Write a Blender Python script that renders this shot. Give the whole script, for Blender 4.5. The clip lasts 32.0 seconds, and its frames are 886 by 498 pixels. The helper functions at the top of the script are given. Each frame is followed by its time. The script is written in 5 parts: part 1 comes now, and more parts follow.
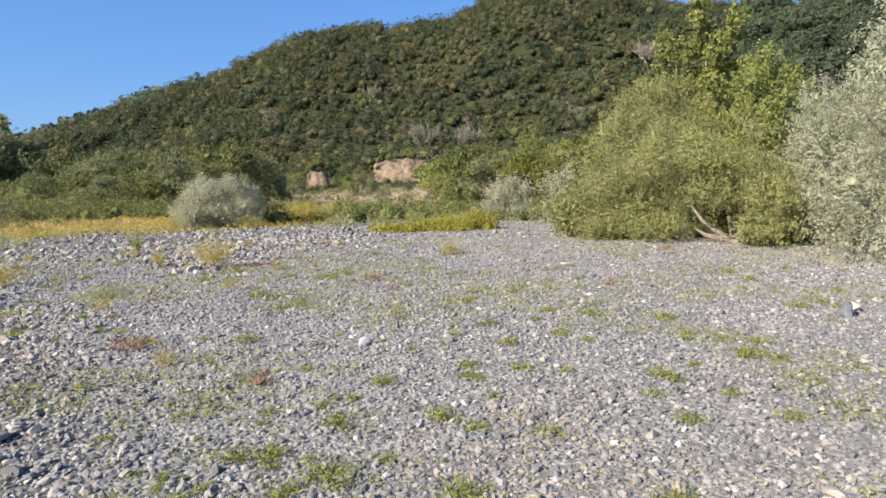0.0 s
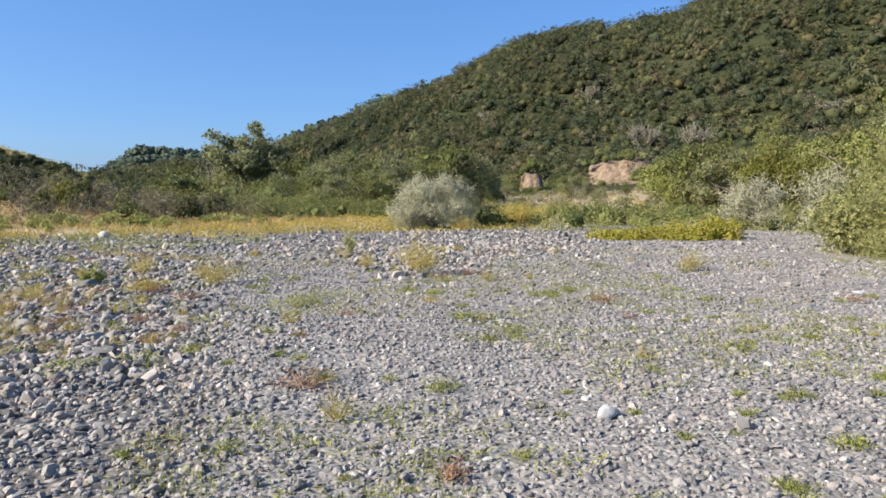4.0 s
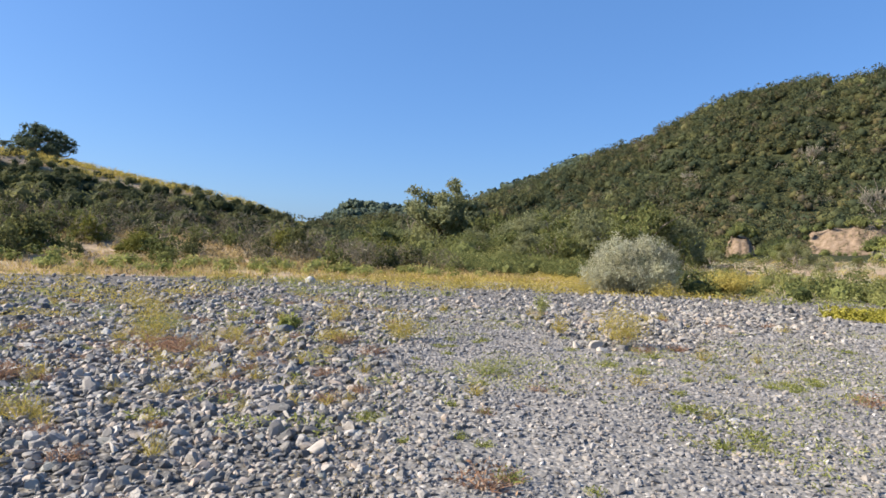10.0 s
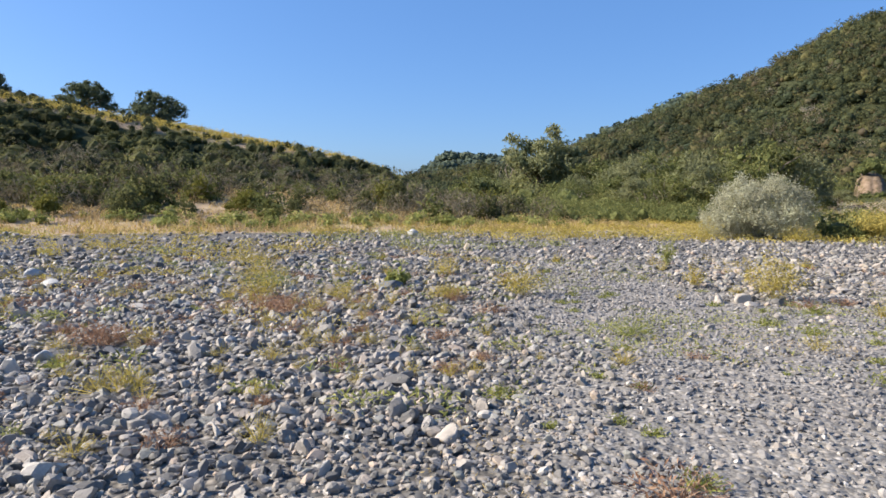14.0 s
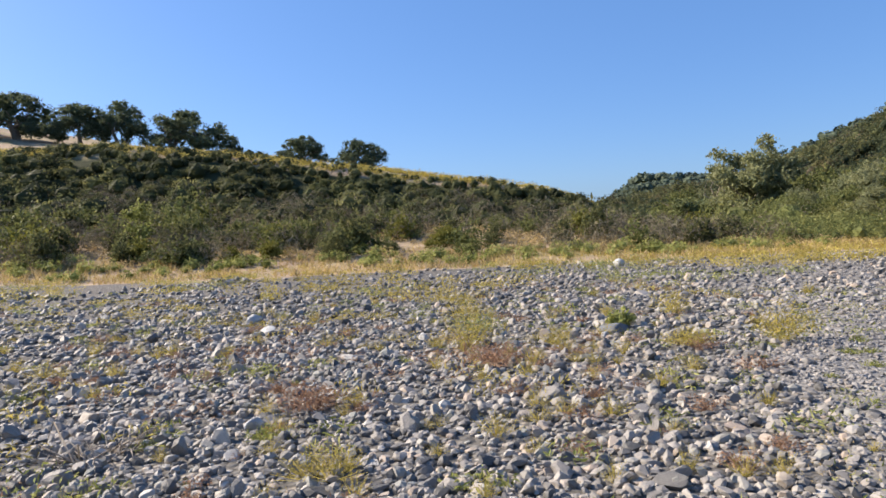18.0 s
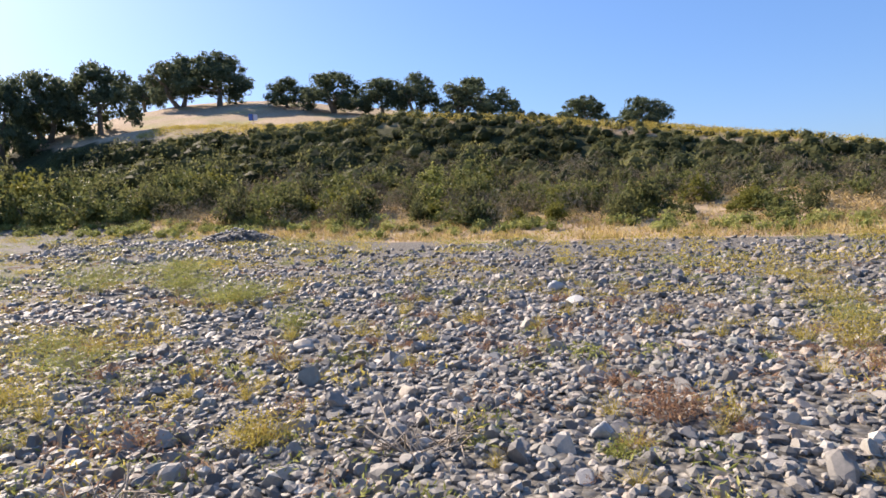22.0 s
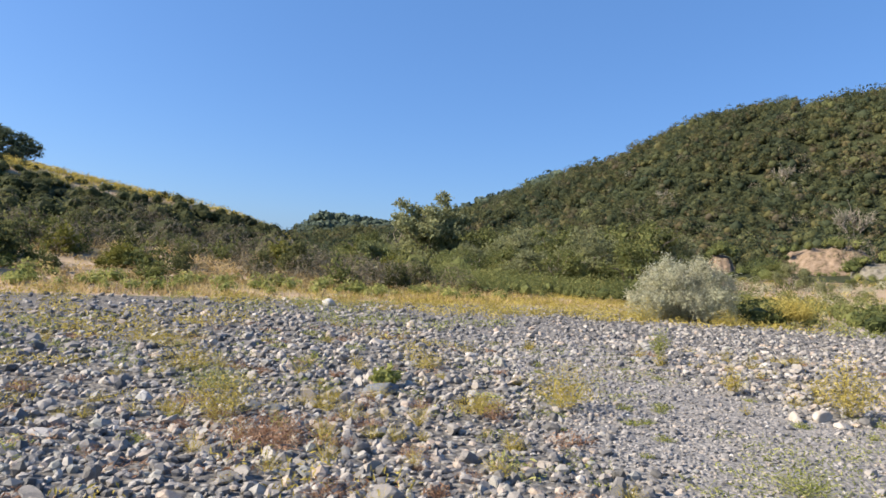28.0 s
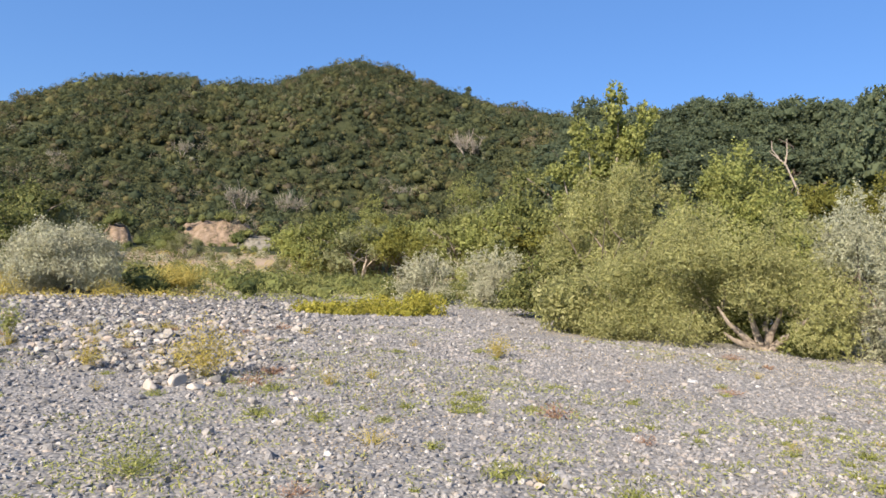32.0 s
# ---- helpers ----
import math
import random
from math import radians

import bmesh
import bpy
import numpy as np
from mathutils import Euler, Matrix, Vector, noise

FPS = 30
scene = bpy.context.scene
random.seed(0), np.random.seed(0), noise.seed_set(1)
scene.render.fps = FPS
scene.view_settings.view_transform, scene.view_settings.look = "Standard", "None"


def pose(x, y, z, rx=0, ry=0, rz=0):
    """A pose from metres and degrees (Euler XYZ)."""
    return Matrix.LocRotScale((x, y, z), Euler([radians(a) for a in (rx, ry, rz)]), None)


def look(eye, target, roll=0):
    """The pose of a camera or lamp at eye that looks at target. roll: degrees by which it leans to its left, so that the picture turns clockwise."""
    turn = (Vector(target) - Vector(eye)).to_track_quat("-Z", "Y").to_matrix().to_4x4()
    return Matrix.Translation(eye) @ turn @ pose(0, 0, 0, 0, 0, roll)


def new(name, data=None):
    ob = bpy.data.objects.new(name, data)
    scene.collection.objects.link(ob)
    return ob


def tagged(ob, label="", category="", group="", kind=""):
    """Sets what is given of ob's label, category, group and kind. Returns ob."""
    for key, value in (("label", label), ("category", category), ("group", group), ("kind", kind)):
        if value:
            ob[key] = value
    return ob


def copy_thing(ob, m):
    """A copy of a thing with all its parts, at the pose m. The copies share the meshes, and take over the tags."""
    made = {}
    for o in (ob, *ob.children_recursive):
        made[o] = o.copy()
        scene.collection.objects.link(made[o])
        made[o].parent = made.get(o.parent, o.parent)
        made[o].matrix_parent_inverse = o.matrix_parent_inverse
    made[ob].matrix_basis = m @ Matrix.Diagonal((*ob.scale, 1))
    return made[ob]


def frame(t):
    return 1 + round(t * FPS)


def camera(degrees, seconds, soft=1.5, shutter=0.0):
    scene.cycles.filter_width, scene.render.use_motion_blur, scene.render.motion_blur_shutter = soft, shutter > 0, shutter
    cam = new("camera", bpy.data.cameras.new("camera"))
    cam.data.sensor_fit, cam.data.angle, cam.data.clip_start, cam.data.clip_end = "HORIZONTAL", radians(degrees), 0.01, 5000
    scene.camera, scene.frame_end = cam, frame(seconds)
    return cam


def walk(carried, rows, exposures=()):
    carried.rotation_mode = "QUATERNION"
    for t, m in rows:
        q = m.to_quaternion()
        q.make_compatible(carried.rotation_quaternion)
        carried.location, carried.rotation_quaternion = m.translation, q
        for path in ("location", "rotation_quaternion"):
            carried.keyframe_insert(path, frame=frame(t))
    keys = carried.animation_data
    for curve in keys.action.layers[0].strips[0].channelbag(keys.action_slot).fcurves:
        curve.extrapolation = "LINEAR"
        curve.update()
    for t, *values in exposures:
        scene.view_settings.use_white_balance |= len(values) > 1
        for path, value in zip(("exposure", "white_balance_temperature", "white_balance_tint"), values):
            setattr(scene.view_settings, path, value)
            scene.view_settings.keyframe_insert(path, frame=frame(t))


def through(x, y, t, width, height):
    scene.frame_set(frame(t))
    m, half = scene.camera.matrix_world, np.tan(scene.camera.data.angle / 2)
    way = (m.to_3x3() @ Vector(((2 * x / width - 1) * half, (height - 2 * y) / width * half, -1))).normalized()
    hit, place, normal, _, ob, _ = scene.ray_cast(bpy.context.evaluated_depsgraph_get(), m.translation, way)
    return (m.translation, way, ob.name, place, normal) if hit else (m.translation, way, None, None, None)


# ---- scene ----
cam = camera(67.81, 32.0, soft=1.6, shutter=0.05)
# time, place of the eye, turn to the left, tilt up, lean
PATH = [
    (0.0, -0.212, -2.480, 1.550, -24.677, -5.330, -1.159),
    (0.5, -0.127, -2.251, 1.542, -18.250, -3.893, -3.462),
    (1.0, -0.050, -1.996, 1.546, -19.858, -5.272, -3.911),
    (1.5, 0.025, -1.767, 1.530, -18.294, -6.067, -2.671),
    (2.0, 0.022, -1.476, 1.561, -23.128, -5.193, -3.094),
    (2.5, 0.073, -1.270, 1.565, -16.155, -2.114, -2.100),
    (3.0, 0.132, -1.074, 1.572, -10.248, -3.447, -4.261),
    (3.5, 0.137, -0.864, 1.546, -7.992, -4.274, -1.950),
    (5.5, 0.101, -0.164, 1.513, -3.561, -5.778, 0.122),
    (6.0, -0.000, -0.000, 1.531, 0.000, -1.714, -1.005),
    (6.5, -0.002, 0.112, 1.544, 0.350, -0.991, -1.199),
    (7.0, 0.049, 0.184, 1.558, -2.288, 1.260, -0.020),
    (7.5, 0.024, 0.199, 1.549, -3.348, 1.118, 0.590),
    (8.0, 0.052, 0.209, 1.551, -3.390, 1.259, 1.200),
    (8.5, 0.046, 0.217, 1.559, -2.449, 1.550, 2.338),
    (9.0, 0.047, 0.221, 1.558, 0.597, 1.453, 1.637),
    (9.5, 0.033, 0.230, 1.540, 6.131, 0.711, 1.937),
    (10.0, 0.016, 0.237, 1.530, 9.924, -0.081, 2.103),
    (10.5, 0.031, 0.304, 1.494, 10.836, -2.671, 2.349),
    (11.0, -0.088, 0.444, 1.511, 8.042, -0.909, 2.852),
    (11.5, -0.148, 0.581, 1.498, 11.891, -2.445, 0.271),
    (12.0, -0.159, 0.734, 1.498, 16.302, -0.729, 1.161),
    (12.5, -0.189, 0.833, 1.489, 20.450, -2.770, -1.463),
    (13.0, -0.268, 0.941, 1.488, 17.356, -2.962, 0.487),
    (13.5, -0.369, 1.009, 1.497, 16.781, -1.499, -1.528),
    (14.0, -0.438, 1.058, 1.474, 18.289, -4.525, 0.241),
    (14.5, -0.487, 1.231, 1.481, 21.115, -2.886, -0.024),
    (15.0, -0.538, 1.344, 1.508, 22.732, -1.333, -2.457),
    (15.5, -0.645, 1.421, 1.505, 25.781, -3.835, -3.293),
    (17.5, -1.027, 1.865, 1.537, 30.473, -1.844, -2.026),
    (18.0, -1.179, 1.907, 1.537, 34.882, -1.551, -3.011),
    (18.5, -1.450, 1.961, 1.497, 42.968, -3.107, -4.674),
    (19.0, -1.631, 2.078, 1.481, 50.829, -4.539, -4.213),
    (19.5, -1.785, 2.184, 1.496, 57.085, -3.299, -3.549),
    (20.0, -1.913, 2.201, 1.502, 61.183, -5.599, -4.453),
    (20.5, -2.102, 2.236, 1.497, 58.257, -3.764, -5.575),
    (21.0, -2.228, 2.228, 1.499, 58.968, -6.183, -5.641),
    (21.5, -2.347, 2.294, 1.503, 59.253, -2.093, -4.635),
    (22.0, -2.480, 2.367, 1.518, 58.478, -3.596, -2.688),
    (22.5, -2.576, 2.383, 1.541, 57.819, -3.463, -1.342),
    (23.0, -2.625, 2.374, 1.528, 57.939, -1.476, 0.345),
    (23.5, -2.642, 2.365, 1.538, 51.214, -4.680, 1.142),
    (24.0, -2.652, 2.378, 1.541, 49.674, -3.972, 1.054),
    (24.5, -2.655, 2.378, 1.543, 51.336, -2.184, -1.169),
    (26.5, -2.668, 2.388, 1.605, 34.864, 0.191, 1.462),
    (27.0, -2.626, 2.533, 1.643, 26.164, 1.276, 2.239),
    (27.5, -2.698, 2.558, 1.658, 16.907, 2.178, 3.461),
    (28.0, -2.787, 2.683, 1.644, 7.250, 1.222, 2.912),
    (28.5, -2.792, 2.731, 1.652, -2.950, 2.035, 3.512),
    (29.0, -2.830, 2.706, 1.660, -9.814, 3.741, 3.412),
    (29.5, -2.820, 2.708, 1.653, -11.058, 3.598, 3.784),
    (30.0, -2.733, 2.871, 1.672, -12.452, 3.851, 3.170),
    (30.5, -2.540, 3.091, 1.611, -21.291, 2.300, 3.724),
    (31.0, -2.376, 3.195, 1.618, -28.207, 3.165, 5.222),
    (31.5, -2.254, 3.270, 1.587, -35.029, 3.466, 4.789),
    (32.0, -2.119, 3.339, 1.545, -41.746, 1.425, 3.181),
]


def eye_row(t, x, y, z, yaw, pitch, roll):
    a, b = radians(yaw), radians(pitch)
    way = Vector((-math.sin(a) * math.cos(b), math.cos(a) * math.cos(b), math.sin(b)))
    return t, look((x, y, z), Vector((x, y, z)) + way, roll)


# the film's own exposure and white balance on the way
walk(cam, [eye_row(*row) for row in PATH], [(0.0, 0.92, 6450, 11), (3.0, 0.92, 6450, 11), (7.0, 0.92, 6500, 11), (15.0, 0.90, 6550, 12), (18.5, 0.95, 6750, 14), (21.0, 1.06, 6950, 17), (24.0, 1.06, 7000, 16), (27.0, 0.92, 6650, 12), (29.0, 0.93, 6600, 12), (32.0, 0.94, 6600, 13)])

# ---- light ----
SUN_AZ, SUN_EL = 103.0, 33.0  # degrees to the left of +y, degrees above the horizon
world = bpy.data.worlds.new("sky")
scene.world = world
world.use_nodes = True
wn = world.node_tree.nodes
sky = wn.new("ShaderNodeTexSky")
sky.sky_type, sky.sun_disc = "NISHITA", False
sky.sun_elevation, sky.sun_rotation = radians(SUN_EL), radians(-SUN_AZ)
sky.air_density, sky.dust_density, sky.ozone_density, sky.altitude = 1.0, 1.0, 2.2, 100
wn["Background"].inputs["Strength"].default_value = 0.074
deep = wn.new("ShaderNodeHueSaturation")  # raises the sky's saturation before the blue tint
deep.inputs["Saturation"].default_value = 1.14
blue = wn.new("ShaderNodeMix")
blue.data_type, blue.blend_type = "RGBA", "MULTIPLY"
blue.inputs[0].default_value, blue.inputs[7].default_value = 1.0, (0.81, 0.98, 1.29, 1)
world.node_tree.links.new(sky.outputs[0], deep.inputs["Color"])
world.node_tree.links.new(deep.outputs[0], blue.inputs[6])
even = wn.new("ShaderNodeMix")  # a constant blue mixed in to flatten the sky's gradient
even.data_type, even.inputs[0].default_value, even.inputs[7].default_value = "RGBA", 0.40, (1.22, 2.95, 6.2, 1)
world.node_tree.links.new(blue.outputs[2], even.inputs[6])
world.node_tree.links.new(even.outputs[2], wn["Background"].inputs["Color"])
sun = new("sun", bpy.data.lights.new("sun", "SUN"))
sun.data.energy, sun.data.angle, sun.data.color = 5.0, radians(0.55), (1.0, 0.90, 0.75)
_a, _e = radians(SUN_AZ), radians(SUN_EL)
SUN_WAY = Vector((-math.sin(_a) * math.cos(_e), math.cos(_a) * math.cos(_e), math.sin(_e)))
sun.matrix_basis = look(SUN_WAY * 60, (0, 0, 0))

# ---- small tools ----
rng = np.random.default_rng(7)


def smooth(a, b, x):
    t = np.clip((np.asarray(x, float) - a) / (b - a), 0, 1)
    return t * t * (3 - 2 * t)


def _hash(i, j, k):
    n = (i * 374761393 + j * 668265263 + k * 2147483647) & 0x7FFFFFFF
    n = ((n ^ (n >> 13)) * 1274126177) & 0x7FFFFFFF
    return (n ^ (n >> 16)) / float(0x7FFFFFFF)


def wave(x, y, size, seed=0):
    """Smooth value noise, -1 to 1, with features of that size in metres."""
    x, y = np.asarray(x, float) / size, np.asarray(y, float) / size
    i, j = np.floor(x).astype(np.int64), np.floor(y).astype(np.int64)
    u, v = x - i, y - j
    u, v = u * u * (3 - 2 * u), v * v * (3 - 2 * v)
    a, b = _hash(i, j, seed), _hash(i + 1, j, seed)
    c, d = _hash(i, j + 1, seed), _hash(i + 1, j + 1, seed)
    return 2 * ((a * (1 - u) + b * u) * (1 - v) + (c * (1 - u) + d * u) * v) - 1


def mesh_np(name, verts, faces, material=None, tint=None, flat=True):
    """A mesh from arrays: verts (n, 3), faces one array (m, 3 or 4) or a list of such."""
    verts = np.asarray(verts, np.float32)
    faces = [np.asarray(f, np.int32) for f in (faces if isinstance(faces, list) else [faces])]
    me = bpy.data.meshes.new(name)
    me.vertices.add(len(verts))
    me.vertices.foreach_set("co", verts.ravel())
    me.loops.add(sum(f.size for f in faces))
    me.loops.foreach_set("vertex_index", np.concatenate([f.ravel() for f in faces]))
    sizes = np.concatenate([np.full(len(f), f.shape[1], np.int32) for f in faces])
    me.polygons.add(len(sizes))
    me.polygons.foreach_set("loop_start", np.concatenate([[0], np.cumsum(sizes)[:-1]]).astype(np.int32))
    me.polygons.foreach_set("use_smooth", np.full(len(sizes), not flat, bool))
    if tint is not None:
        at = me.attributes.new("tint", "FLOAT", "POINT")
        at.data.foreach_set("value", np.asarray(tint, np.float32))
    me.update(calc_edges=True)
    if material:
        me.materials.append(material)
    return me


def part(name, data, parent, label=""):
    ob = new(name, data)
    ob.parent = parent
    return tagged(ob, label)


def thing(name, m, label, category, group=""):
    ob = new(name)
    ob.empty_display_size = 0.2
    ob.matrix_basis = m
    return tagged(ob, label, category, group)


def ico(levels):
    bm = bmesh.new()
    bmesh.ops.create_icosphere(bm, subdivisions=levels, radius=1.0)
    v = np.array([p.co[:] for p in bm.verts])
    f = np.array([[q.index for q in p.verts] for p in bm.faces])
    bm.free()
    return v, f


ICO = {n: ico(n) for n in (1, 2, 3)}

# ---- materials ----


def material(name, rough=0.8):
    m = bpy.data.materials.new(name)
    m.use_nodes = True
    nt = m.node_tree
    b = nt.nodes["Principled BSDF"]
    b.inputs["Roughness"].default_value = rough
    b.inputs["Specular IOR Level"].default_value = 0.25
    return m, nt, b


def node(nt, kind, **inputs):
    n = nt.nodes.new(kind)
    for key, value in inputs.items():
        n.inputs[key.replace("_", " ")].default_value = value
    return n


def ramp(nt, stops, source):
    n = nt.nodes.new("ShaderNodeValToRGB")
    e = n.color_ramp.elements
    while len(e) < len(stops):
        e.new(0.5)
    for k, (at, colour) in enumerate(stops):
        e[k].position, e[k].color = at, (*colour, 1)
    nt.links.new(source, n.inputs["Fac"])
    return n.outputs["Color"]


def mix(nt, fac, a, b, kind="MIX"):
    n = nt.nodes.new("ShaderNodeMix")
    n.data_type, n.blend_type = "RGBA", kind
    for value, slot in ((fac, 0), (a, 6), (b, 7)):
        if isinstance(value, bpy.types.NodeSocket):
            nt.links.new(value, n.inputs[slot])
        else:
            n.inputs[slot].default_value = value if slot == 0 else (*value, 1)
    return n.outputs[2]


def noise_out(nt, scale, detail=4, rough=0.55, vector=None):
    n = node(nt, "ShaderNodeTexNoise", Scale=scale, Detail=detail, Roughness=rough)
    if vector is None:
        vector = nt.nodes.new("ShaderNodeTexCoord").outputs["Object"]
    nt.links.new(vector, n.inputs["Vector"])
    return n.outputs["Fac"]


def bump(nt, b, height, strength, distance):
    n = node(nt, "ShaderNodeBump", Strength=strength, Distance=distance)
    nt.links.new(height, n.inputs["Height"])
    nt.links.new(n.outputs["Normal"], b.inputs["Normal"])


def foliage(name, dark, mid, light, through=0.3, rough=0.6, tint_scale=0.25, leafy=0.5, hues=None):
    """Leaves: tint by plant, by leaf and by patches; some light passes through."""
    m, nt, b = material(name, rough)
    leaf = nt.nodes.new("ShaderNodeNewGeometry").outputs["Random Per Island"]
    plant = nt.nodes.new("ShaderNodeAttribute")
    plant.attribute_name = "tint"
    a = nt.nodes.new("ShaderNodeMath")
    a.operation = "MULTIPLY_ADD"
    nt.links.new(leaf, a.inputs[0])
    a.inputs[1].default_value = leafy
    half = nt.nodes.new("ShaderNodeMath")
    half.operation = "MULTIPLY"
    nt.links.new(plant.outputs["Fac"], half.inputs[0])
    half.inputs[1].default_value = 1 - leafy
    nt.links.new(half.outputs[0], a.inputs[2])
    b.inputs["Specular IOR Level"].default_value = 0.06
    colour = ramp(nt, hues or [(0.08, dark), (0.5, mid), (0.92, light)], a.outputs[0])
    patch = noise_out(nt, tint_scale, 3)
    colour = mix(nt, 0.55, colour, ramp(nt, [(0.3, (0.62, 0.60, 0.55)), (0.7, (1.3, 1.32, 1.2))], patch), "MULTIPLY")
    nt.links.new(colour, b.inputs["Base Color"])
    if through:
        t = nt.nodes.new("ShaderNodeBsdfTranslucent")
        nt.links.new(colour, t.inputs["Color"])
        s = nt.nodes.new("ShaderNodeMixShader")
        s.inputs[0].default_value = through
        nt.links.new(b.outputs[0], s.inputs[1])
        nt.links.new(t.outputs[0], s.inputs[2])
        nt.links.new(s.outputs[0], nt.nodes["Material Output"].inputs["Surface"])
    return m


def bark(name, dark, light):
    m, nt, b = material(name, 0.9)
    co = nt.nodes.new("ShaderNodeTexCoord").outputs["Object"]
    n = noise_out(nt, 9, 6, 0.65, co)
    nt.links.new(ramp(nt, [(0.3, dark), (0.7, light)], n), b.inputs["Base Color"])
    bump(nt, b, n, 0.8, 0.03)
    return m


OAK = foliage("oak_leaves", (0.066, 0.094, 0.068), (0.140, 0.174, 0.106), (0.275, 0.296, 0.168), 0.5, 0.55, 0.12, 0.3)
WOOD_HILL = foliage("hill_oak_leaves", None, None, None, 0.35, 0.65, 0.02, 0.1, [(0.0, (0.052, 0.070, 0.045)), (0.2, (0.077, 0.092, 0.050)), (0.36, (0.105, 0.116, 0.056)), (0.5, (0.133, 0.134, 0.059)), (0.6, (0.155, 0.142, 0.065)), (0.68, (0.157, 0.130, 0.072)), (0.76, (0.131, 0.111, 0.079)), (0.87, (0.183, 0.194, 0.081)), (1.0, (0.243, 0.234, 0.187))])
COTTON = foliage("cottonwood_leaves", (0.101, 0.119, 0.058), (0.217, 0.247, 0.115), (0.364, 0.383, 0.194), 0.35, 0.55, 0.3, 0.35)
# distance haze is painted into these leaves as a blue cast
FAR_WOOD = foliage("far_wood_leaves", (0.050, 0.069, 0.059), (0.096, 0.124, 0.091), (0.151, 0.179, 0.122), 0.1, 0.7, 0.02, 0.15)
WILLOW = foliage("willow_leaves", (0.180, 0.193, 0.081), (0.351, 0.352, 0.149), (0.570, 0.538, 0.277), 0.45, 0.5, 0.8)
SAGE = foliage("sage_leaves", (0.25, 0.26, 0.18), (0.43, 0.435, 0.315), (0.61, 0.60, 0.46), 0.4, 0.6, 0.9)
POPLAR = foliage("poplar_leaves", (0.132, 0.160, 0.047), (0.289, 0.313, 0.104), (0.480, 0.474, 0.188), 0.45, 0.45, 0.6)
SILVER = foliage("silver_leaves", (0.255, 0.261, 0.174), (0.471, 0.462, 0.339), (0.648, 0.622, 0.472), 0.35, 0.7, 0.9)
THICKET = foliage("thicket_leaves", (0.063, 0.081, 0.034), (0.168, 0.186, 0.068), (0.336, 0.322, 0.120), 0.3, 0.55, 0.25, 0.35)
# dark olive leaves, deepened so that the upper bank reads as shaded
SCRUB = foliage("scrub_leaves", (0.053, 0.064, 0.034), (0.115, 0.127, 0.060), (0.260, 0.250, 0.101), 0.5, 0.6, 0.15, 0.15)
OLIVE = foliage("olive_leaves", (0.095, 0.099, 0.024), (0.191, 0.192, 0.049), (0.325, 0.300, 0.086), 0.35, 0.6, 0.3, 0.3)
DRY_BRUSH = foliage("dry_brush", (0.12, 0.10, 0.07), (0.21, 0.18, 0.13), (0.30, 0.27, 0.20), 0.2, 0.9, 0.3)
COVER = foliage("cover_leaves", (0.151, 0.160, 0.034), (0.378, 0.354, 0.070), (0.656, 0.561, 0.140), 0.4, 0.45, 2.0)
WEED = foliage("weed_leaves", (0.15, 0.17, 0.05), (0.31, 0.33, 0.11), (0.50, 0.48, 0.19), 0.4, 0.6, 1.5)
YELLOW = foliage("yellow_weed", (0.258, 0.214, 0.057), (0.467, 0.381, 0.107), (0.656, 0.539, 0.180), 0.4, 0.7, 1.5)
RUSSET = foliage("russet_weed", (0.20, 0.11, 0.07), (0.36, 0.22, 0.15), (0.48, 0.34, 0.23), 0.3, 0.8, 1.5)
STRAW = foliage("dry_grass", (0.30, 0.22, 0.10), (0.50, 0.38, 0.19), (0.66, 0.52, 0.28), 0.3, 0.8, 0.3)
LEAFY = foliage("young_cottonwood_leaves", (0.115, 0.135, 0.045), (0.265, 0.282, 0.100), (0.460, 0.440, 0.180), 0.4, 0.5, 0.5, 0.35)
GREY_GREEN = foliage("grey_cottonwood_leaves", (0.125, 0.140, 0.078), (0.262, 0.276, 0.146), (0.440, 0.430, 0.235), 0.4, 0.55, 0.3, 0.35)
LICHEN = foliage("lichen_twigs", (0.13, 0.13, 0.10), (0.23, 0.225, 0.175), (0.34, 0.33, 0.26), 0.2, 0.9, 0.6, 0.4)
BARK = bark("bark", (0.10, 0.08, 0.06), (0.30, 0.25, 0.20))
PALE_BARK = bark("pale_bark", (0.20, 0.165, 0.13), (0.44, 0.38, 0.31))


def stone_material(name, stops):
    m, nt, b = material(name, 0.62)
    b.inputs["Specular IOR Level"].default_value = 0.4
    isl = nt.nodes.new("ShaderNodeNewGeometry").outputs["Random Per Island"]
    obr = nt.nodes.new("ShaderNodeObjectInfo").outputs["Random"]
    add = nt.nodes.new("ShaderNodeMath")
    add.operation = "ADD"
    nt.links.new(isl, add.inputs[0])
    nt.links.new(obr, add.inputs[1])
    fr = nt.nodes.new("ShaderNodeMath")
    fr.operation = "FRACT"
    nt.links.new(add.outputs[0], fr.inputs[0])
    c = ramp(nt, stops, fr.outputs[0])
    co = nt.nodes.new("ShaderNodeTexCoord").outputs["Object"]
    n = noise_out(nt, 14, 6, 0.65, co)
    c = mix(nt, 0.6, c, ramp(nt, [(0.3, (0.68, 0.68, 0.68)), (0.7, (1.3, 1.28, 1.22))], n), "MULTIPLY")
    nt.links.new(c, b.inputs["Base Color"])
    bump(nt, b, noise_out(nt, 45, 5, 0.7, co), 0.5, 0.01)
    return m


